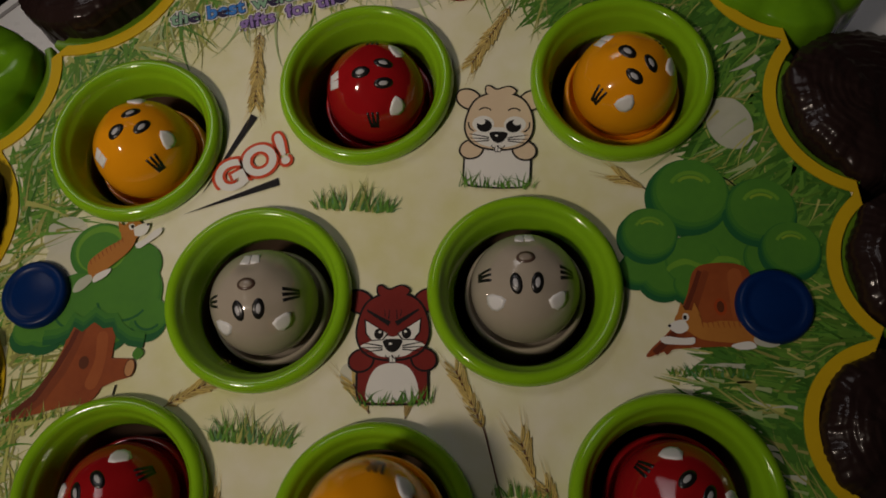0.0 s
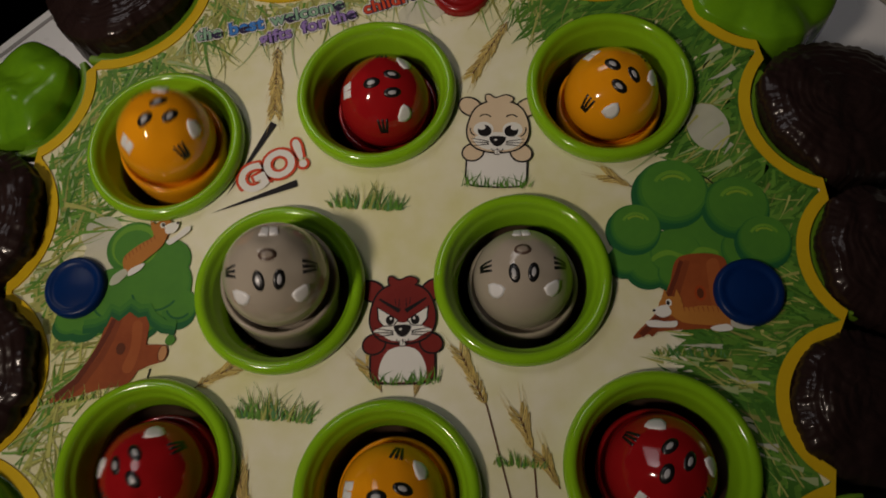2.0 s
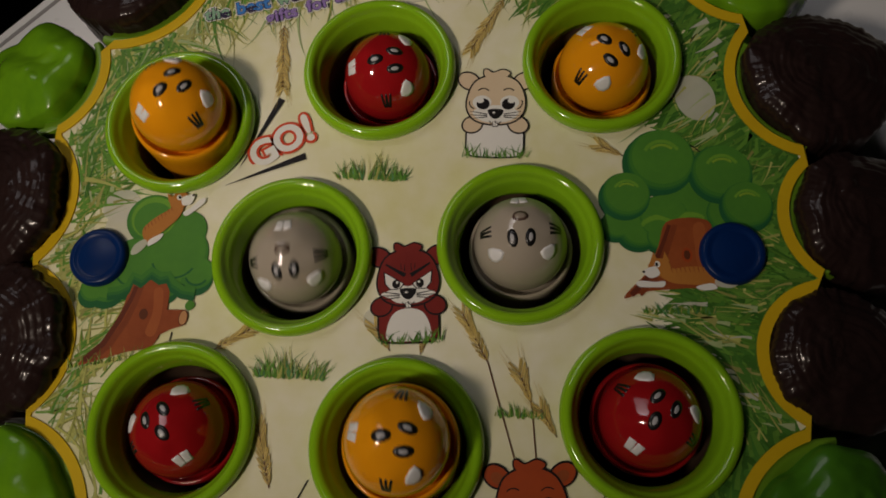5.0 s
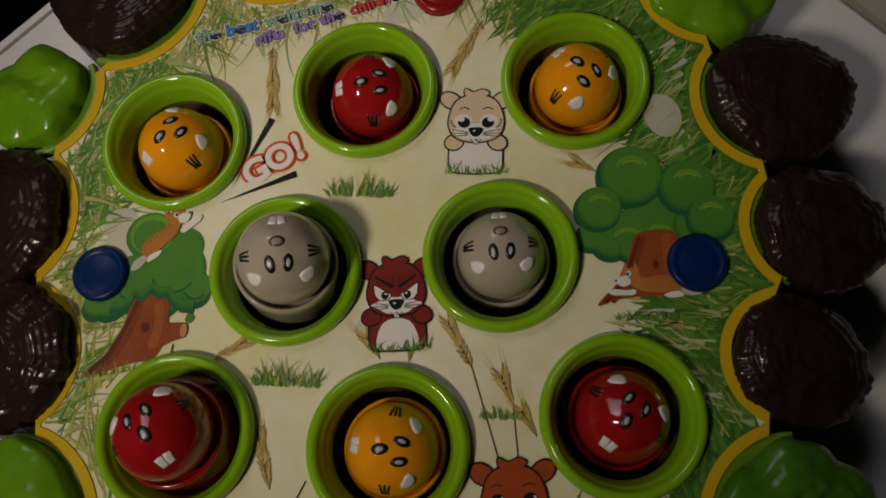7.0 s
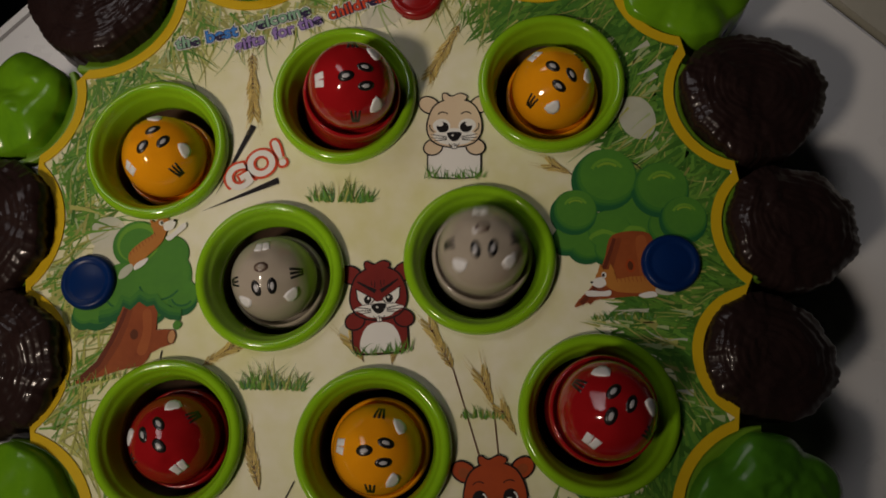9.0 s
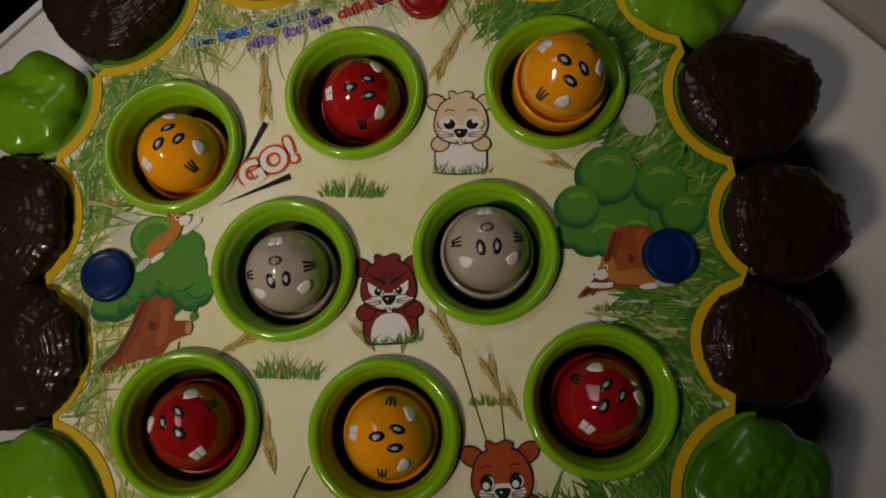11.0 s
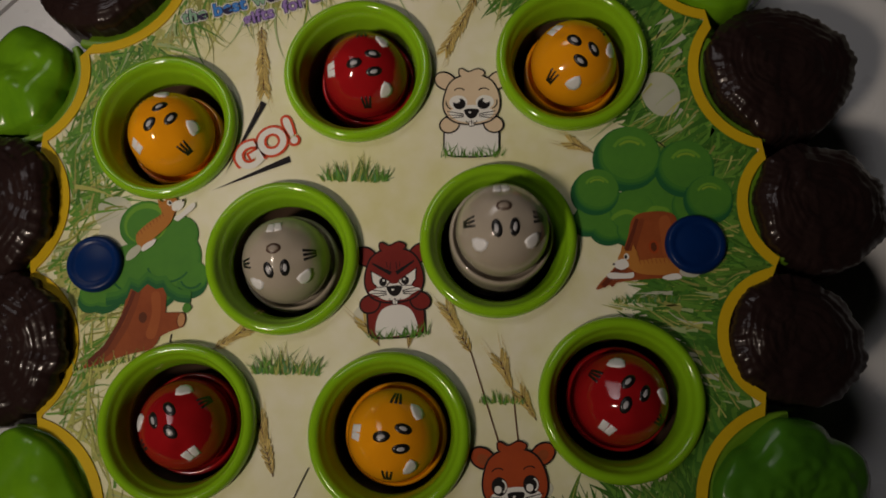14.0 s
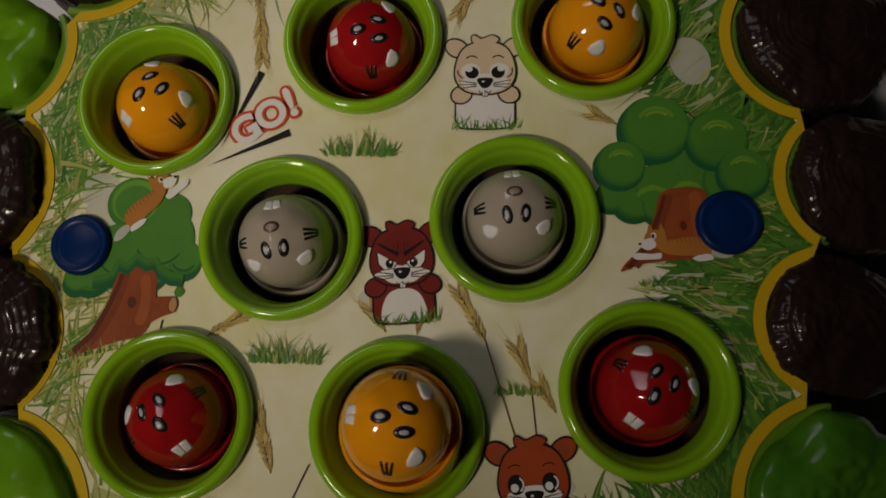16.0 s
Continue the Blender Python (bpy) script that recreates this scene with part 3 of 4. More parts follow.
def border_grass():
    """Blades that lean in from the rim of the panel: thin and olive at one end of the board, broad, dense and green at the other."""
    rnd = random.Random(5)
    olive, green = Ink(), Ink()
    olive.wrap = green.wrap = 30
    for k in range(34000):
        x, y = rnd.uniform(-135, 140), rnd.uniform(-112, 120)
        if not inside_panel(x, y, 0.2):
            continue
        depth = min(math.hypot(x - b[1], y - b[2]) - b[3] for b in BORDER)
        side = x > 52
        deep = x > 90 or (x > 70 and abs(y) > 28)
        lush = x < -84 and 22 < y < 92
        reach = (23 if deep else 14) if side else 24 if lush else 15
        chance = 1.6 * (1 - depth / reach) if side else (1.2 if lush else 0.66) * (1 - depth / reach) ** 1.2
        if depth > reach or rnd.random() > chance:
            continue
        if side:
            base = 218 if y > 10 else (172 if y > -60 else 110)
        elif y > 72:
            base = 262
        else:
            base = 24 if y > 8 else 16
        angle = base + rnd.gauss(0, 20)
        length, bend = rnd.uniform(6, 20), rnd.gauss(0, 24)
        a = math.radians(angle + bend / 2)
        if not side and rnd.random() < 0.35:
            a += math.pi / 2.5
            angle += 72
        tips = [(x + length * f * math.cos(a), y + length * f * math.sin(a)) for f in (0, 0.25, 0.5, 0.75, 1.0)]
        if not all(clear_of_holes(px, py, 1.0) and inside_panel(px, py, 0.2) for px, py in tips):
            continue
        layer = 1 + rnd.randrange(13) * 0.25
        if side:
            ink = rnd.choice(("grass", "grassdark", "grassdark", "grass", "grass", "olive", "grassdark", "grass"))
            green.blade(x, y, angle, length, rnd.uniform(0.5, 2.2) * (0.45 if ink in ("haze", "olive") else 1), bend, ink, layer + (1.5 if ink in ("haze", "olive") else 0))
            if rnd.random() < 0.5:
                green.blade(x, y, angle, length, rnd.uniform(3.0, 5.0), bend, rnd.choice(("grass", "grassdark", "grassdark")), 0.2 + rnd.random() * 0.7)
        else:
            ink = rnd.choice(("grass", "olive", "grassdark", "grass", "pale", "grass") if lush else ("olive", "olive", "grass", "olive", "grass", "pale"))
            olive.blade(x, y, angle, length * 1.15, rnd.uniform(0.4, 1.8 if lush else 1.4), bend * (0.8 if lush else 1.6), ink, layer)
            if rnd.random() < (0.6 if lush else 0.3) and depth < (16 if lush else 8):
                olive.blade(x, y, angle, length, rnd.uniform(2.0, 4.2), bend, rnd.choice(("grass", "olive", "grass")) if lush else "olive", 0.2 + rnd.random() * 0.7)
    for k in range(150):
        x, y = rnd.uniform(78, 118), rnd.choice((rnd.uniform(34, 78), rnd.uniform(-66, -18)))
        angle, length = (218 if y > 0 else 170) + rnd.gauss(0, 9), rnd.uniform(5, 13)
        tips = [(x + length * f * math.cos(math.radians(angle)), y + length * f * math.sin(math.radians(angle))) for f in (0, 0.5, 1.0)]
        if all(clear_of_holes(px, py, 1.5) and inside_panel(px, py, 1.0) for px, py in tips):
            green.blade(x, y, angle, length, rnd.choice((0.5, 0.9, 1.4, 2.4)), rnd.gauss(0, 14), rnd.choice(("pale", "pale", "haze", "olive")), 4.3)
    edge, inner = panel_outline(0.0), panel_outline(-7.0)
    for i in range(0, len(edge), 2):
        j = (i + 2) % len(edge)
        if edge[i][0] > 66 and math.hypot(edge[i][0] - edge[j][0], edge[i][1] - edge[j][1]) < 6:
            green.strip([inner[i], inner[j]], [edge[i], edge[j]], "grassdark" if i % 3 else "grass", 0.1)
    tagged(olive.done("printed_grass", "printed thin olive grass blades"), kind="stuff")
    tagged(green.done("printed_grass", "printed dense green grass blades"), kind="stuff")


def tuft(x0, y0, x1, y1, high, inks=("grass", "grassdark", "grass", "olive", "tealgrass"), n=70, seed=1):
    rnd = random.Random(seed)
    ink = Ink()
    turn = math.degrees(math.atan2(y1 - y0, x1 - x0))
    for k in range(n):
        f = rnd.random()
        x, y = x0 + (x1 - x0) * f, y0 + (y1 - y0) * f + rnd.uniform(-0.6, 0.4)
        tall = high * (0.42 + 0.58 * math.sin(math.pi * f) ** 0.7 * (0.72 + 0.28 * math.sin(9.0 * f + seed))) * rnd.uniform(0.35, 1.22)
        ink.blade(x, y, 90 + turn + (0.5 - f) * 44 + rnd.gauss(0, 14), tall, rnd.uniform(0.3, 0.85), rnd.gauss(0, 35), rnd.choice(inks), 8 + rnd.randrange(8) * 0.2)
    return ink.done("printed_grass_tuft", "printed tuft of green grass")


def wheat(x0, y0, x1, y1, ear, stem=None):
    """An ear of wheat from its tip to its foot, with a stem beyond."""
    ear *= 1.22
    ink = Ink()
    dx, dy = x1 - x0, y1 - y0
    length = math.hypot(dx, dy)
    turn = math.degrees(math.atan2(dy, dx))
    n = max(6, int(length / 1.7))
    ink.stroke([(x0, y0), (x0 + dx * 0.5, y0 + dy * 0.5), (x1, y1)] + ([stem] if stem else []), 0.35, "knot", 7)
    for i in range(n):
        f = (i + 0.5) / n
        px, py = x0 + dx * f, y0 + dy * f
        for s in (-1, 1):
            a = math.radians(turn + 180 + s * (26 + 8 * math.sin(i)))
            r = ear * (0.65 + 0.35 * math.sin(math.pi * min(1, f + 0.15)))
            cx, cy = px + r * 0.5 * math.cos(a), py + r * 0.5 * math.sin(a)
            ink.oval(cx, cy, r * 0.48, r * 0.095, "straw", 8 + 0.1 * (i % 5), math.degrees(a), n=12)
            ink.stroke([(px, py), (px + r * math.cos(a), py + r * math.sin(a))], 0.10, "knot", 8.7)
            ink.stroke([(cx, cy), (px + 2.1 * r * math.cos(a * 0.6 + 0.4 * math.radians(turn + 180)), py + 2.1 * r * math.sin(a * 0.6 + 0.4 * math.radians(turn + 180)))], 0.16, "straw", 7.6, 0.7)
    return ink.done("printed_wheat", "printed golden ear of wheat")


def gopher(x, y, turn, kind, size=1.0):
    """A printed cartoon rodent about 32 mm high; the origin is between its feet."""
    fur = {"kind": "skin", "angry": "maroon", "brown": "rust"}[kind]
    ink = Ink().place(x, y, turn, size)
    e = 0.6
    for s in (-1, 1):
        ink.oval(9.6 * s, 28.6, 3.9, 2.9, fur, 9, 32 * s, edge=e)
        if kind != "angry":
            ink.oval(9.5 * s, 28.2, 2.0, 1.6, "skin" if kind == "kind" else "trunk", 9.3, 35 * s)
    body = [(-8.8, 1.0), (-9.6, 6), (-8.8, 12), (-4, 15), (4, 15), (8.8, 12), (9.6, 6), (8.8, 1.0), (4, 0), (-4, 0)]
    ink.soft(body, "black", 9.4, e)
    ink.soft(body, "white" if kind == "kind" else fur, 9.8)
    if kind != "kind":
        ink.soft([(-6.6, 0.6), (-7.0, 5), (-4.6, 9.6), (0, 11), (4.6, 9.6), (7.0, 5), (6.6, 0.6), (0, 0.2)], "white", 10.2)
    for s in (-1, 1):
        ink.oval((7.9 if kind == "kind" else 8.8) * s, 11.8, 3.3, 2.8, fur, 10.8, -20 * s, edge=e)
    head = [(-9.9, 18), (-9.6, 23), (-7.4, 28), (-3, 30.4), (2, 30.6), (7, 28.4), (9.6, 23.5), (9.9, 18), (7.6, 14), (3, 12.2), (-3, 12.2), (-7.6, 14)]
    ink.soft(head, "black", 11.2, e)
    ink.soft(head, fur, 11.6)
    ink.soft([(-3.5, 30.2), (-4.4, 32.6), (-3.4, 33.0), (-1.2, 31.8), (2.2, 32.9), (4.6, 31.6), (2.6, 30.4)], "black", 11.3, e * 0.8)
    ink.soft([(-3.5, 30.2), (-4.4, 32.6), (-3.4, 33.0), (-1.2, 31.8), (2.2, 32.9), (4.6, 31.6), (2.6, 30.0)], fur, 11.7)
    if kind == "angry":
        muzzle = [(-9.0, 15.8), (-6.2, 17.2), (-3.2, 18.9), (0, 18.3), (3.2, 18.9), (6.2, 17.2), (9.0, 15.8), (6.4, 14.6), (3.6, 12.9), (0, 12.6), (-3.6, 12.9), (-6.4, 14.6)]
    else:
        muzzle = [(-8.0, 16.4), (-5, 18.4), (0, 19.2), (5, 18.4), (8.0, 16.4), (5.2, 13.4), (0, 12.5), (-5.2, 13.4)]
    ink.soft(muzzle, "white", 12.2)
    for s in (-1, 1):
        if kind == "angry":
            tri = [(1.2 * s, 19.2), (8.2 * s, 23.6), (7.8 * s, 19.4), (6.0 * s, 17.2), (2.6 * s, 17.4)]
            ink.fill([(px * 1.0, py) for px, py in tri], "black", 12.6)
            mid = (4.6 * s, 19.4)
            ink.fill([(mid[0] + (px - mid[0]) * 0.86, mid[1] + (py - mid[1]) * 0.86) for px, py in tri], "white", 12.9)
            ink.oval(3.9 * s, 19.2, 1.35, 1.5, "black", 13.2)
            ink.oval(3.6 * s, 19.7, 0.42, 0.42, "white", 13.5, n=12)
            ink.stroke([(0.9 * s, 22.0), (3.6 * s, 23.6), (7.4 * s, 26.0)], 1.5, "black", 12.6, 0.6)
            ink.stroke([(1.2 * s, 23.4), (1.0 * s, 26.0)], 0.35, "black", 12.6, 0.6)
            ink.stroke([(2.2 * s, 24.2), (2.4 * s, 26.2)], 0.3, "black", 12.6, 0.6)
        elif kind == "kind":
            ink.oval(4.8 * s, 20.2, 3.3, 2.7, "white", 12.6)
            ink.oval(4.4 * s, 19.6, 2.3, 2.1, "black", 12.9, 14 * s)
            ink.oval(5.4 * s, 20.9, 1.25, 1.0, "white", 13.1)
            ink.arc(4.4 * s, 23.2, 2.4, 40, 140, 0.45, "black", 12.6)
            ink.arc(6.6 * s, 20.2, 2.6, -70 if s > 0 else 170, 20 if s > 0 else 250, 0.42, "black", 12.7)
        else:
            ink.oval(5.0 * s, 19.6, 2.5, 2.9, "black", 12.6)
            ink.oval(5.0 * s - 0.5, 18.7, 1.15, 1.2, "white", 12.9)
            ink.arc(5.0 * s, 19.6, 2.1, -60, 60, 0.5, "white", 12.9)
            ink.arc(5.0 * s, 22.6, 2.6, 50, 140, 0.35, "black", 12.6)
        for k in (-1, 0, 1):
            ink.stroke([(2.8 * s, 15.2 + 0.5 * k), (8.8 * s, 15.4 + 1.4 * k)], 0.4, "black", 13.0, 0.5)
        ink.arc(0.9 * s, 13.2, 1.0, 180, 360, 0.3, "black", 13.1)
    ink.soft([(-2.7, 17.2), (0, 17.7), (2.7, 17.2), (1.7, 14.8), (0, 13.9), (-1.7, 14.8)], "black", 13.2)
    ink.oval(-0.6, 16.3, 0.5, 0.35, "white", 13.5, n=12)
    ink.fill([(-0.95, 12.9), (0.95, 12.9), (0.9, 10.9), (-0.9, 10.9)], "black", 12.5)
    for s in (-1, 1):
        ink.fill([(0.08 * s, 12.8), (0.8 * s, 12.8), (0.75 * s, 11.2), (0.08 * s, 11.2)], "white", 12.8)
    rnd = random.Random(len(kind))
    for k in range(46):
        f = rnd.uniform(-11, 11)
        ink.blade(f, rnd.uniform(-1.0, 0.4), 90 + rnd.gauss(0, 22), rnd.uniform(2, 6.5) * (0.55 + abs(f) / 18), rnd.uniform(0.3, 0.6), rnd.gauss(0, 30), rnd.choice(("grass", "grassdark", "grass")), 14 + rnd.randrange(6) * 0.2)
    words = {"kind": "printed beige cartoon gopher with white belly", "angry": "printed angry maroon cartoon gopher", "brown": "printed rust-brown cartoon gopher"}
    return ink.done("printed_gopher", words[kind])


def fox(x, y, turn, flip, seed):
    """A small printed orange cub, lying stretched out."""
    ink = Ink().place(x, y, turn, 1.0)
    s = flip
    ink.soft([(-9 * s, -1.5), (-7 * s, 2.0), (-1 * s, 2.6), (4 * s, 2.0), (7.6 * s, 3.6), (9 * s, 0.5), (5 * s, -2.6), (-3 * s, -3.4), (-8 * s, -3.6)], "fox", 15)
    ink.oval(8.4 * s, 2.4, 3.6, 3.0, "fox", 15.3, n=24)
    for ear in (6.3, 9.9):
        ink.fill([((ear - 1.3) * s, 4.2), ((ear + 1.3) * s, 4.2), ((ear + 0.2) * s, 7.6)], "fox", 15.35)
    ink.soft([(8.4 * s, 0.2), (9.6 * s, 2.6), (12.4 * s, 2.0), (13.6 * s, 0.4), (11.0 * s, -1.2)], "white", 15.6)
    ink.oval(9.0 * s, 3.4, 0.9, 1.1, "white", 15.9, n=16)
    ink.oval(9.2 * s, 3.3, 0.5, 0.7, "black", 16.2, n=14)
    ink.oval(13.4 * s, 0.9, 0.5, 0.4, "black", 16.0, n=12)
    ink.soft([(7 * s, -2.2), (10 * s, -2.4), (14 * s, -2.0), (16 * s, -2.6), (15 * s, -4.0), (11 * s, -4.2), (7.4 * s, -4.0)], "white", 15.4)
    ink.soft([(-8 * s, -3.0), (-5 * s, -3.2), (-2.6 * s, -4.2), (-5 * s, -5.2), (-9 * s, -4.6)], "white", 15.4)
    ink.soft([(-9 * s, -1.5), (-13 * s, -1.2), (-15.5 * s, -3.2), (-13 * s, -4.4), (-9 * s, -3.6)], "haze", 15.2)
    for k in range(9):
        ink.stroke([((-6.4 + 1.4 * k) * s, 2.3), ((-6.8 + 1.4 * k) * s, 0.7)], 0.35, "trunk", 15.7, 0.6)
    return ink.done("printed_fox", "printed small orange fox cub")


def tree_right():
    ink = Ink()
    lobes = [(86.3, 26.1, 11.6), (105.4, 20.5, 10.2), (73.8, 14.8, 8.2), (112.0, 8.8, 8.4), (95.2, 9.8, 11.5), (77.0, 2.8, 6.8), (70.0, 4.9, 5.2), (84.9, 5.8, 8.5), (105.9, 6.1, 7.5), (83.3, -0.4, 4.4)]
    for x, y, r in lobes:
        ink.oval(x - 0.6, y - 1.0, r * 1.04, r * 1.0, "leafdark", 5)
    for k, (x, y, r) in enumerate(lobes[4:] + lobes[:4]):
        front = 0.45 if k > 5 else 0.0
        if front:
            ink.oval(x - 0.5, y - 0.8, r * 1.0, r * 0.97, "leafdark", 6.2 + front)
        ink.oval(x, y + 0.03 * r, r * 0.985, r * 0.95, "leafshade", 5.6 + 1.2 * front)
        for scale, ink_name, layer in ((0.95, "leafshade", 6.3), (0.91, "leafmid", 6.4), (0.85, "leaf", 6.5)):
            ink.oval(x + (1 - scale) * r * 0.45, y + (1 - scale) * r * 0.9, r * scale, r * scale * 0.98, ink_name, layer + front)
        if front:
            ink.arc(x + 0.06 * r, y + 0.10 * r, r * 0.52, 25, 150, r * 0.10, "leaflight", 7.05)
            ink.arc(x + 0.06 * r, y + 0.06 * r, r * 0.44, 45, 130, r * 0.08, "leafgold", 7.1)
    ink.soft([(77.8, 4.5), (82.6, 7.4), (88.5, 5.5), (92.9, 7.8), (98.0, 6.1), (95.9, 2.5), (90.0, 1.3), (83.8, 0.6)], "leaflight", 7.0)
    ink.soft([(78.5, 3.5), (83.2, 5.7), (88.3, 4.0), (92.7, 6.0), (97.5, 5.1), (95.3, 1.3), (89.9, 0.5), (83.7, -0.3)], "leaf", 7.2)
    ink.soft([(86.4, 5.0), (99.0, 4.4), (99.4, -4.9), (99.8, -17.3), (89.7, -17.6), (77.6, -18.0), (70.5, -19.9), (71.2, -17.9), (78.0, -11.5), (82.3, -3.5)], "trunk", 8)
    ink.stroke([(72.3, -18.9), (77.7, -13.9), (81.7, -7.2), (84.4, -1.6), (86.7, 3.7)], 1.8, "trunkdark", 8.3, 0.3)
    ink.stroke([(74.7, -18.6), (79.7, -14.1), (83.7, -7.4), (86.2, -1.7), (88.5, 3.6)], 2.4, "trunkmid", 8.2, 0.3)
    ink.soft([(94.3, 3.1), (97.6, 3.2), (97.4, -4.8), (97.0, -11.0), (94.2, -10.7), (93.9, -3.6)], "trunklight", 8.2)
    ink.oval(*(91.1, -6.7), 1.7, 2.4, "rust", 8.5)
    ink.oval(*(91.1, -6.7), 1.0, 1.6, "knot", 8.8)
    return ink.done("printed_tree", "printed round-leaved green tree with brown trunk")


def tree_left():
    ink = Ink()
    ink.oval(*(-96.5, 14.5), 8.8, 7.6, "haze", 4.0)
    lobes = [(-88.3, 16.4, 9.6), (-75.9, 11.7, 7.6), (-79.2, 3.3, 12.0), (-93.1, 0.1, 10.5), (-71.1, -3.8, 6.0), (-102.3, -5.5, 7.2), (-83.5, -4.9, 8.0), (-107.4, -7.3, 4.8)]
    keep = []
    for x, y, r in lobes:
        room = min(math.hypot(x - h[0], y - h[1]) - 25.0 for h in HOLES.values())
        if room > 2.5:
            keep.append((x, y, min(r, room)))
    for x, y, r in keep[2:]:
        ink.oval(x - 0.5, y - 2.2, r * 1.0, r * 0.96, "leafdark", 5)
    for x, y, r in keep:
        ink.oval(x, y, r * 0.97, r * 0.93, "leafmid", 6.0)
    for x, y, r in keep:
        ink.oval(x + 0.2, y + 0.08 * r, r * 0.88, r * 0.82, "leaf", 6.3)
    x, y, r = keep[0]
    ink.oval(x + 0.5, y + 0.6, r * 0.84, r * 0.78, "leaflight", 6.6)
    ink.oval(x + 0.3, y - 0.2, r * 0.72, r * 0.66, "leaf", 6.9)
    for x, y, r in keep[2:5]:
        ink.arc(x, y, r * 0.7, 200, 320, 0.7, "leafdark", 7.0)
    ink.soft([(-93.3, -6.2), (-86.7, -5.5), (-80.9, -7.2), (-80.5, -13.6), (-81.8, -21.8), (-85.5, -28.1), (-93.5, -29.6), (-101.9, -31.6), (-109.9, -33.3), (-107.4, -30.2), (-102.0, -24.8), (-96.6, -15.5)], "trunk", 8)
    ink.fill([(-83.0, -15.9), (-75.4, -16.3), (-74.2, -21.5), (-79.2, -22.8), (-83.9, -24.9)], "trunk", 8.1)
    ink.stroke([(-108.3, -31.8), (-102.0, -26.5), (-97.0, -18.6), (-93.7, -12.1), (-92.0, -7.4)], 2.2, "trunkdark", 8.3, 0.3)
    ink.stroke([(-105.7, -31.5), (-99.9, -27.0), (-94.9, -19.6), (-92.0, -13.1), (-90.3, -7.5)], 2.6, "trunkmid", 8.2, 0.3)
    ink.soft([(-85.6, -9.0), (-85.6, -16.5), (-87.7, -23.4), (-84.7, -24.5), (-82.6, -18.0), (-82.6, -9.2)], "trunklight", 8.2)
    hem = [(-102.2, -10.6), (-98.4, -10.3), (-95.4, -9.0), (-93.7, -5.4), (-90.7, -6.9), (-87.3, -4.0), (-83.9, -6.1), (-80.9, -5.9), (-79.2, -9.0), (-75.8, -11.4), (-71.6, -12.2)]
    ink.stroke(hem, 2.6, "leafdark", 8.9)
    ink.stroke([(x + 0.2, y + 1.3) for x, y in hem], 1.8, "leafshade", 9.1)
    ink.stroke([(x + 0.2, y + 2.4) for x, y in hem], 1.8, "leafmid", 9.3)
    ink.oval(*(-75.0, -19.0), 1.3, 2.4, "cut", 8.6, -8, edge=0.3, edge_ink="knot")
    ink.oval(*(-88.8, -17.1), 1.5, 1.9, "knot", 8.6)
    ink.soft([(-74.6, -15.3), (-73.3, -13.1), (-71.2, -14.7), (-72.9, -16.7)], "leaf", 8.6)
    for k in range(22):
        x, y = (-101.3, -33.7)
        ink.blade(x + (k - 11) * 1.3 + 2, y - 0.5 + 0.12 * k, 90 + 30 * math.sin(k * 2.3), 4.0 + 1.5 * math.sin(k * 1.7), 0.5, 20 * math.sin(k), "grass" if k % 3 else "olive", 9)
    return ink.done("printed_tree", "printed green tree with leaning brown trunk")


def lettering(word, x, y, turn, size, ink, back, bold, edge, name="printed_word", layer=10):
    """A word in fat letters over a wider outline of itself."""
    made = None
    rims = ((back, bold + edge, layer), (ink, bold, layer + 1))
    if back == "night":
        rims = (("white", bold + edge + 0.35, layer - 1),) + rims
    for mat, offset, lay in rims:
        cu = bpy.data.curves.new(name, "FONT")
        cu.body, cu.size, cu.offset, cu.space_character = word, size / 1000, offset / 1000, 1.08
        tmp = bpy.data.objects.new(name, cu)
        me = bpy.data.meshes.new_from_object(tmp)
        bpy.data.objects.remove(tmp)
        bpy.data.curves.remove(cu)
        me.materials.append(INK[mat])
        ob = new(name if made is None else "face", me)
        ob.parent = panel
        ob.matrix_basis = pose(x / 1000, y / 1000, (0.05 + LAYER * lay) / 1000, 0, 0, turn)
        made = made or tagged(ob, "printed word in coloured letters")
    return made


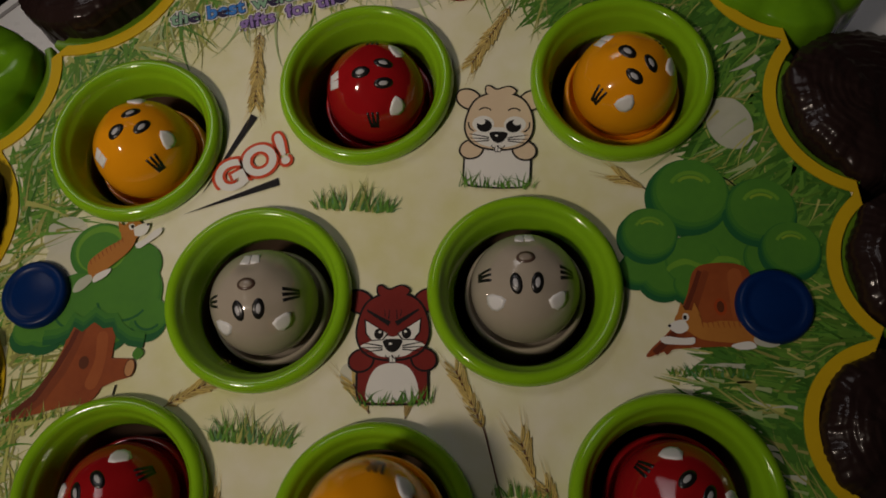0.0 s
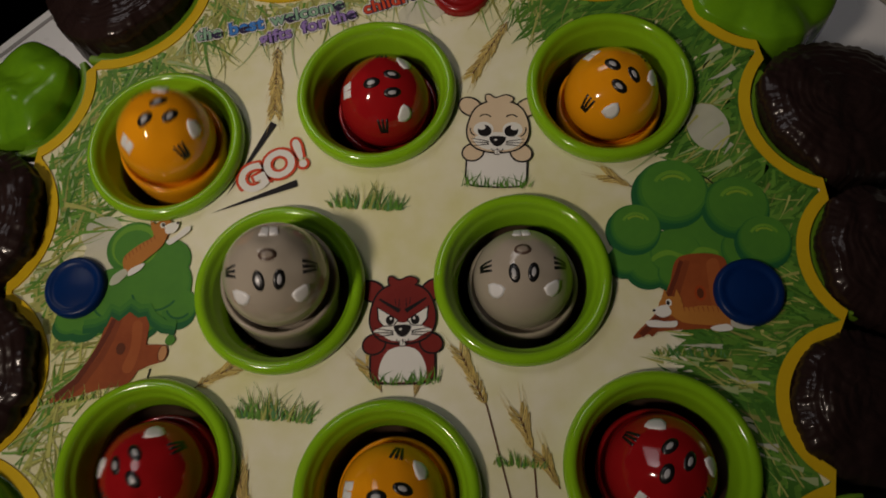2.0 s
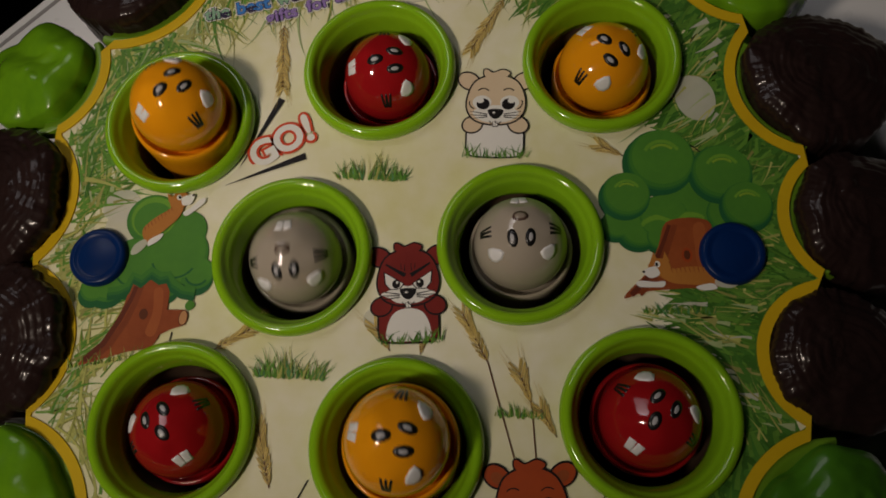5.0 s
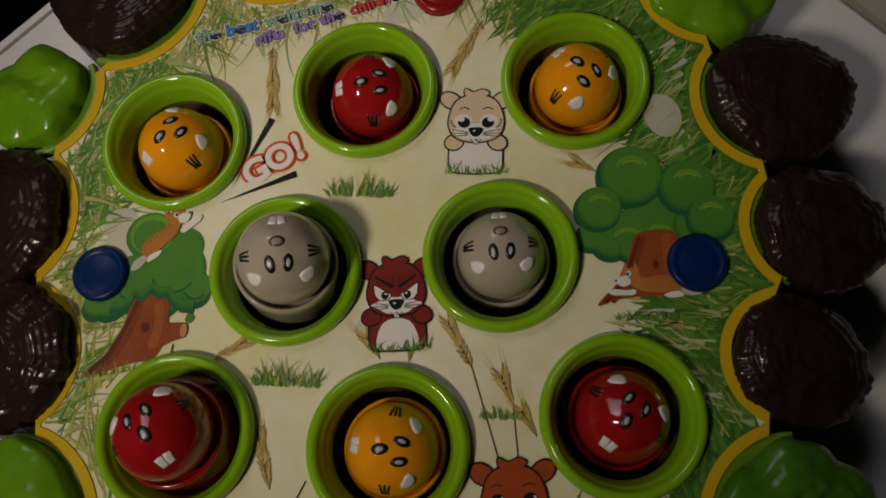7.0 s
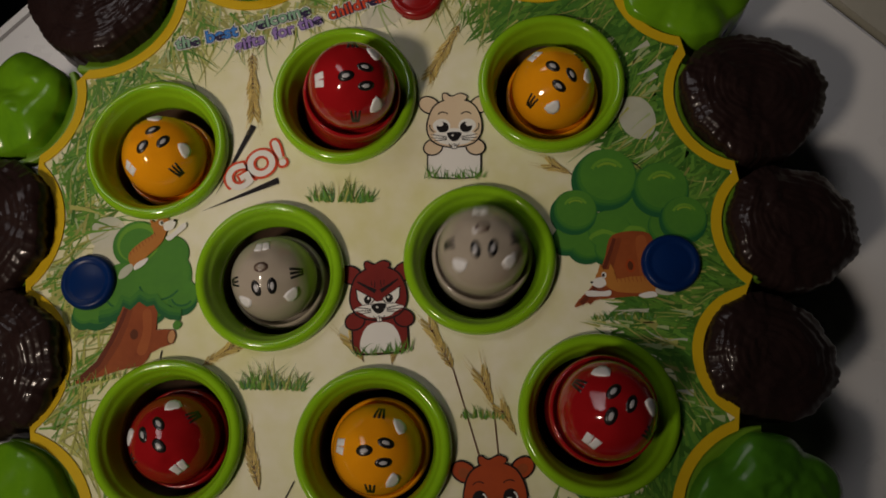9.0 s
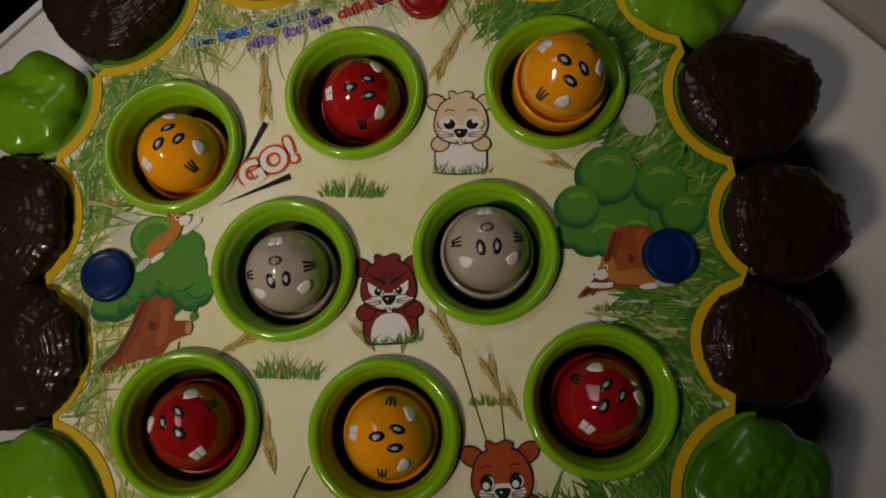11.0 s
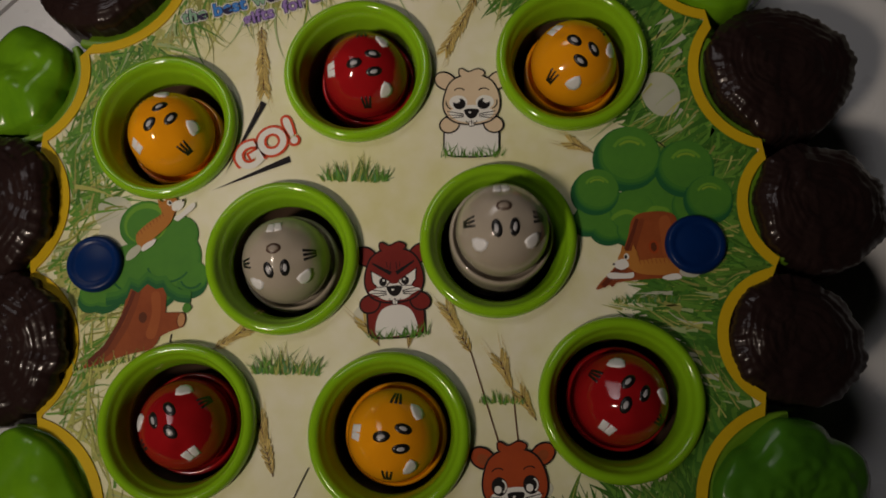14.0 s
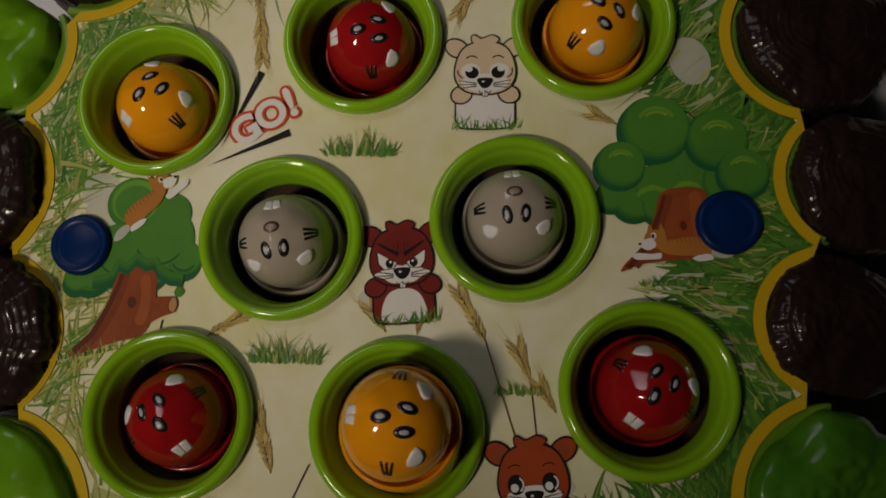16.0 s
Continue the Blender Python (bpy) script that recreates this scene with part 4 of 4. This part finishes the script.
def build_print():
    border_grass()
    for x, y, rx, ry in ((100.5, 48.6, 6.6, 8.6), (-11.0, -22.5, 3.2, 3.4), (-100.0, 22.0, 7.0, 6.0), (8.0, 100.0, 9.0, 5.0), (46.0, -84.0, 3.0, 2.6)):
        ink = Ink()
        ink.oval(x, y, rx, ry, "haze", 5.0 if x > 60 else 3.4, 12)
        if clear_of_holes(x, y, rx):
            ink.done("printed_spot", "printed pale round spot")
    tree_right()
    tree_left()
    fox(90.2, -13.2, -3, -1, 1)
    fox(-84.2, 15.6, 36, 1, 2)
    gopher(31.2, 31.6, -4.6, "kind")
    gopher(0.6, -30.6, -0.5, "angry")
    gopher(36.6, -102.6, 0, "brown", 1.04)
    tuft(-23.3, 27.4, 0.6, 24.8, 10.5, n=90, seed=3)
    tuft(-50.3, -39.2, -26.9, -41.5, 12.0, n=90, seed=4)
    tuft(26.9, -55.0, 42.1, -56.1, 5.0, n=50, seed=5)
    tuft(75.2, -24.8, 97.6, -25.9, 4.0, n=60, seed=6)
    wheat(-43.4, 63.2, -43.6, 89.3, 4.4)
    wheat(24.9, 73.0, 37.9, 93.2, 4.2)
    wheat(18.0, -21.6, 25.6, -38.4, 4.2, (32.6, -69.7))
    wheat(35.1, -41.1, 38.5, -51.8, 4.6, (38.8, -70.1))
    wheat(66.8, 33.3, 74.3, 28.9, 4.0)
    wheat(-51.4, -23.7, -63.8, -30.1, 4.2)
    wheat(-48.2, -54.9, -44.0, -74.1, 4.4)
    wheat(-10.5, -24.7, -5.7, -33.2, 4.4)
    wheat(5.1, -30.4, 4.2, -34.8, 3.0)
    wheat(41.0, -52.9, 45.5, -61.9, 4.0)
    ink = Ink()
    ink.fill([(-44.6, 59.8), (-42.5, 58.5), (-58.4, 33.1)], "black", 6)
    ink.fill([(-34.8, 37.7), (-34.2, 35.2), (-63.5, 27.1)], "black", 6)
    ink.done("printed_flash", "printed black wedge strokes")
    for line in ([(-31.8, -72.1), (-34.5, -76.7), (-37.7, -82.5)], [(91.1, 34.9), (97.8, 30.5), (101.1, 27.0)], [(-17.4, 103.2), (-16.7, 97.7)], [(-78.6, -23.7), (-79.2, -26.5)]):
        ink = Ink()
        ink.stroke(line, 0.45, "black", 6)
        ink.done("printed_stem", "printed thin black stem")
    lettering("G", -52.0, 32.6, 27, 13.2, "white", "red", 0.5, 0.95, "printed_letter")
    lettering("O", -43.6, 37.2, 27, 13.2, "white", "red", 0.5, 0.95, "printed_letter")
    lettering("!", -34.2, 42.0, 20, 14.2, "white", "red", 0.5, 0.95, "printed_letter")
    lettering("the", -73.6, 93.9, 7, 6.6, "teal", "night", 0.22, 0.26)
    lettering("best", -61.6, 95.4, 9, 7.0, "sky", "night", 0.26, 0.24)
    lettering("welcome", -46.0, 98.0, 12, 6.8, "teal", "night", 0.22, 0.26)
    lettering("gifts", -49.8, 90.6, 12, 6.6, "plum", "night", 0.22, 0.26)
    lettering("for", -34.6, 94.2, 14, 6.6, "plum", "night", 0.22, 0.26)
    lettering("the", -24.4, 97.0, 14, 6.6, "plum", "night", 0.22, 0.26)
    lettering("children", -12.4, 100.2, 15, 6.6, "red", "night", 0.22, 0.26)


build_print()


# ---------------------------------------------------------------- what moves
PERIOD = 2.665
# tilt of a mole at the top of its way, forwards and sideways, degrees
TILT = {"GL": (0.0, 9.0), "RT": (5.0, 10.0), "YL": (4.0, 10.0), "GR": (0.0, 4.0), "YR": (10.0, 0.0)}
# a turn of the cam: seconds into the first turn, height from 0 (down) to 1 (up), and now and then a nod in degrees
TURNS = {
    "YL": [(1.86, 0), (1.95, 0.3), (2.05, 0.8), (2.13, 1), (2.26, 1), (2.36, 0.8), (2.44, 0.4), (2.52, 0)],
    "RT": [(0.58, 0), (0.7, 0.15), (0.8, 0.55), (0.9, 0.9), (1.0, 1), (1.15, 1), (1.22, 0.9), (1.3, 0.5), (1.38, 0.18), (1.45, 0)],
    "YR": [(-0.1, 0), (0.05, 0.2), (0.15, 0.6), (0.25, 0.9), (0.35, 1), (0.5, 0.9), (0.6, 0.35), (0.68, 0)],
    "GL": [(1.02, 0), (1.15, 0.15), (1.3, 0.35), (1.4, 0.6), (1.55, 0.95), (1.7, 1), (1.95, 1), (2.02, 0.85, 4), (2.1, 0.52, 17), (2.22, 0.42, 21), (2.32, 0.1, 9), (2.38, 0)],
    "GR": [(-0.1, 0), (0.05, 0.03), (0.4, 0.25), (0.6, 0.45), (0.75, 0.8), (0.85, 1), (0.94, 1), (1.0, 0.5), (1.07, 0)],
    "RL": [(1.28, 0), (1.4, 0.35), (1.5, 0.75, -2), (1.6, 1, -4), (1.7, 1, -2), (1.76, 0.85, 8), (1.85, 0.65, 16), (1.92, 0.35, 8), (2.02, 0)],
    "YB": [(1.95, 0), (2.17, 0.24), (2.27, 0.42), (2.37, 0.70, -5), (2.47, 0.92, -8), (2.55, 1, -9), (2.62, 1, -9), (2.69, 0.8, -9), (2.77, 0.25, -4), (2.83, 0)],
    "RR": [(0.62, 0), (0.8, 0.3), (0.9, 0.6), (1.0, 0.9), (1.08, 1), (1.15, 0.6), (1.22, 0.2), (1.3, 0)],
}


def motions():
    for key, (_, _, _, crown, slide, rise, (x, y)) in HOLES.items():
        turn, lean = TURNS[key], TILT.get(key, (0.0, 0.0))

        def at(level, nod):
            stand = pose((x + slide[0] * level) / 1000, (y + slide[1] * level) / 1000, TOP + (-4.0 + rise * level) / 1000, nod + lean[0] * level, lean[1] * level)
            return stand @ pose(0, 0, 0, 0, 0, crown - 90)

        def state(t):
            for (t0, a, m), (t1, b, n) in zip(marks, marks[1:]):
                if t0 <= t <= t1:
                    f = (t - t0) / (t1 - t0)
                    return a + (b - a) * f, m + (n - m) * f
            return 0.0, 0.0

        marks = [(t + k * PERIOD, v, nod[0] if nod else 0) for k in range(-1, 8) for t, v, *nod in turn]
        inside = [(t, v, n) for t, v, n in marks if 0.03 < t < 15.97]
        rows = [(0.0, *state(0.0)), *inside, (16.0, *state(16.0))]
        walk(MOLES[key], [(t, at(v, n)) for t, v, n in rows])


motions()
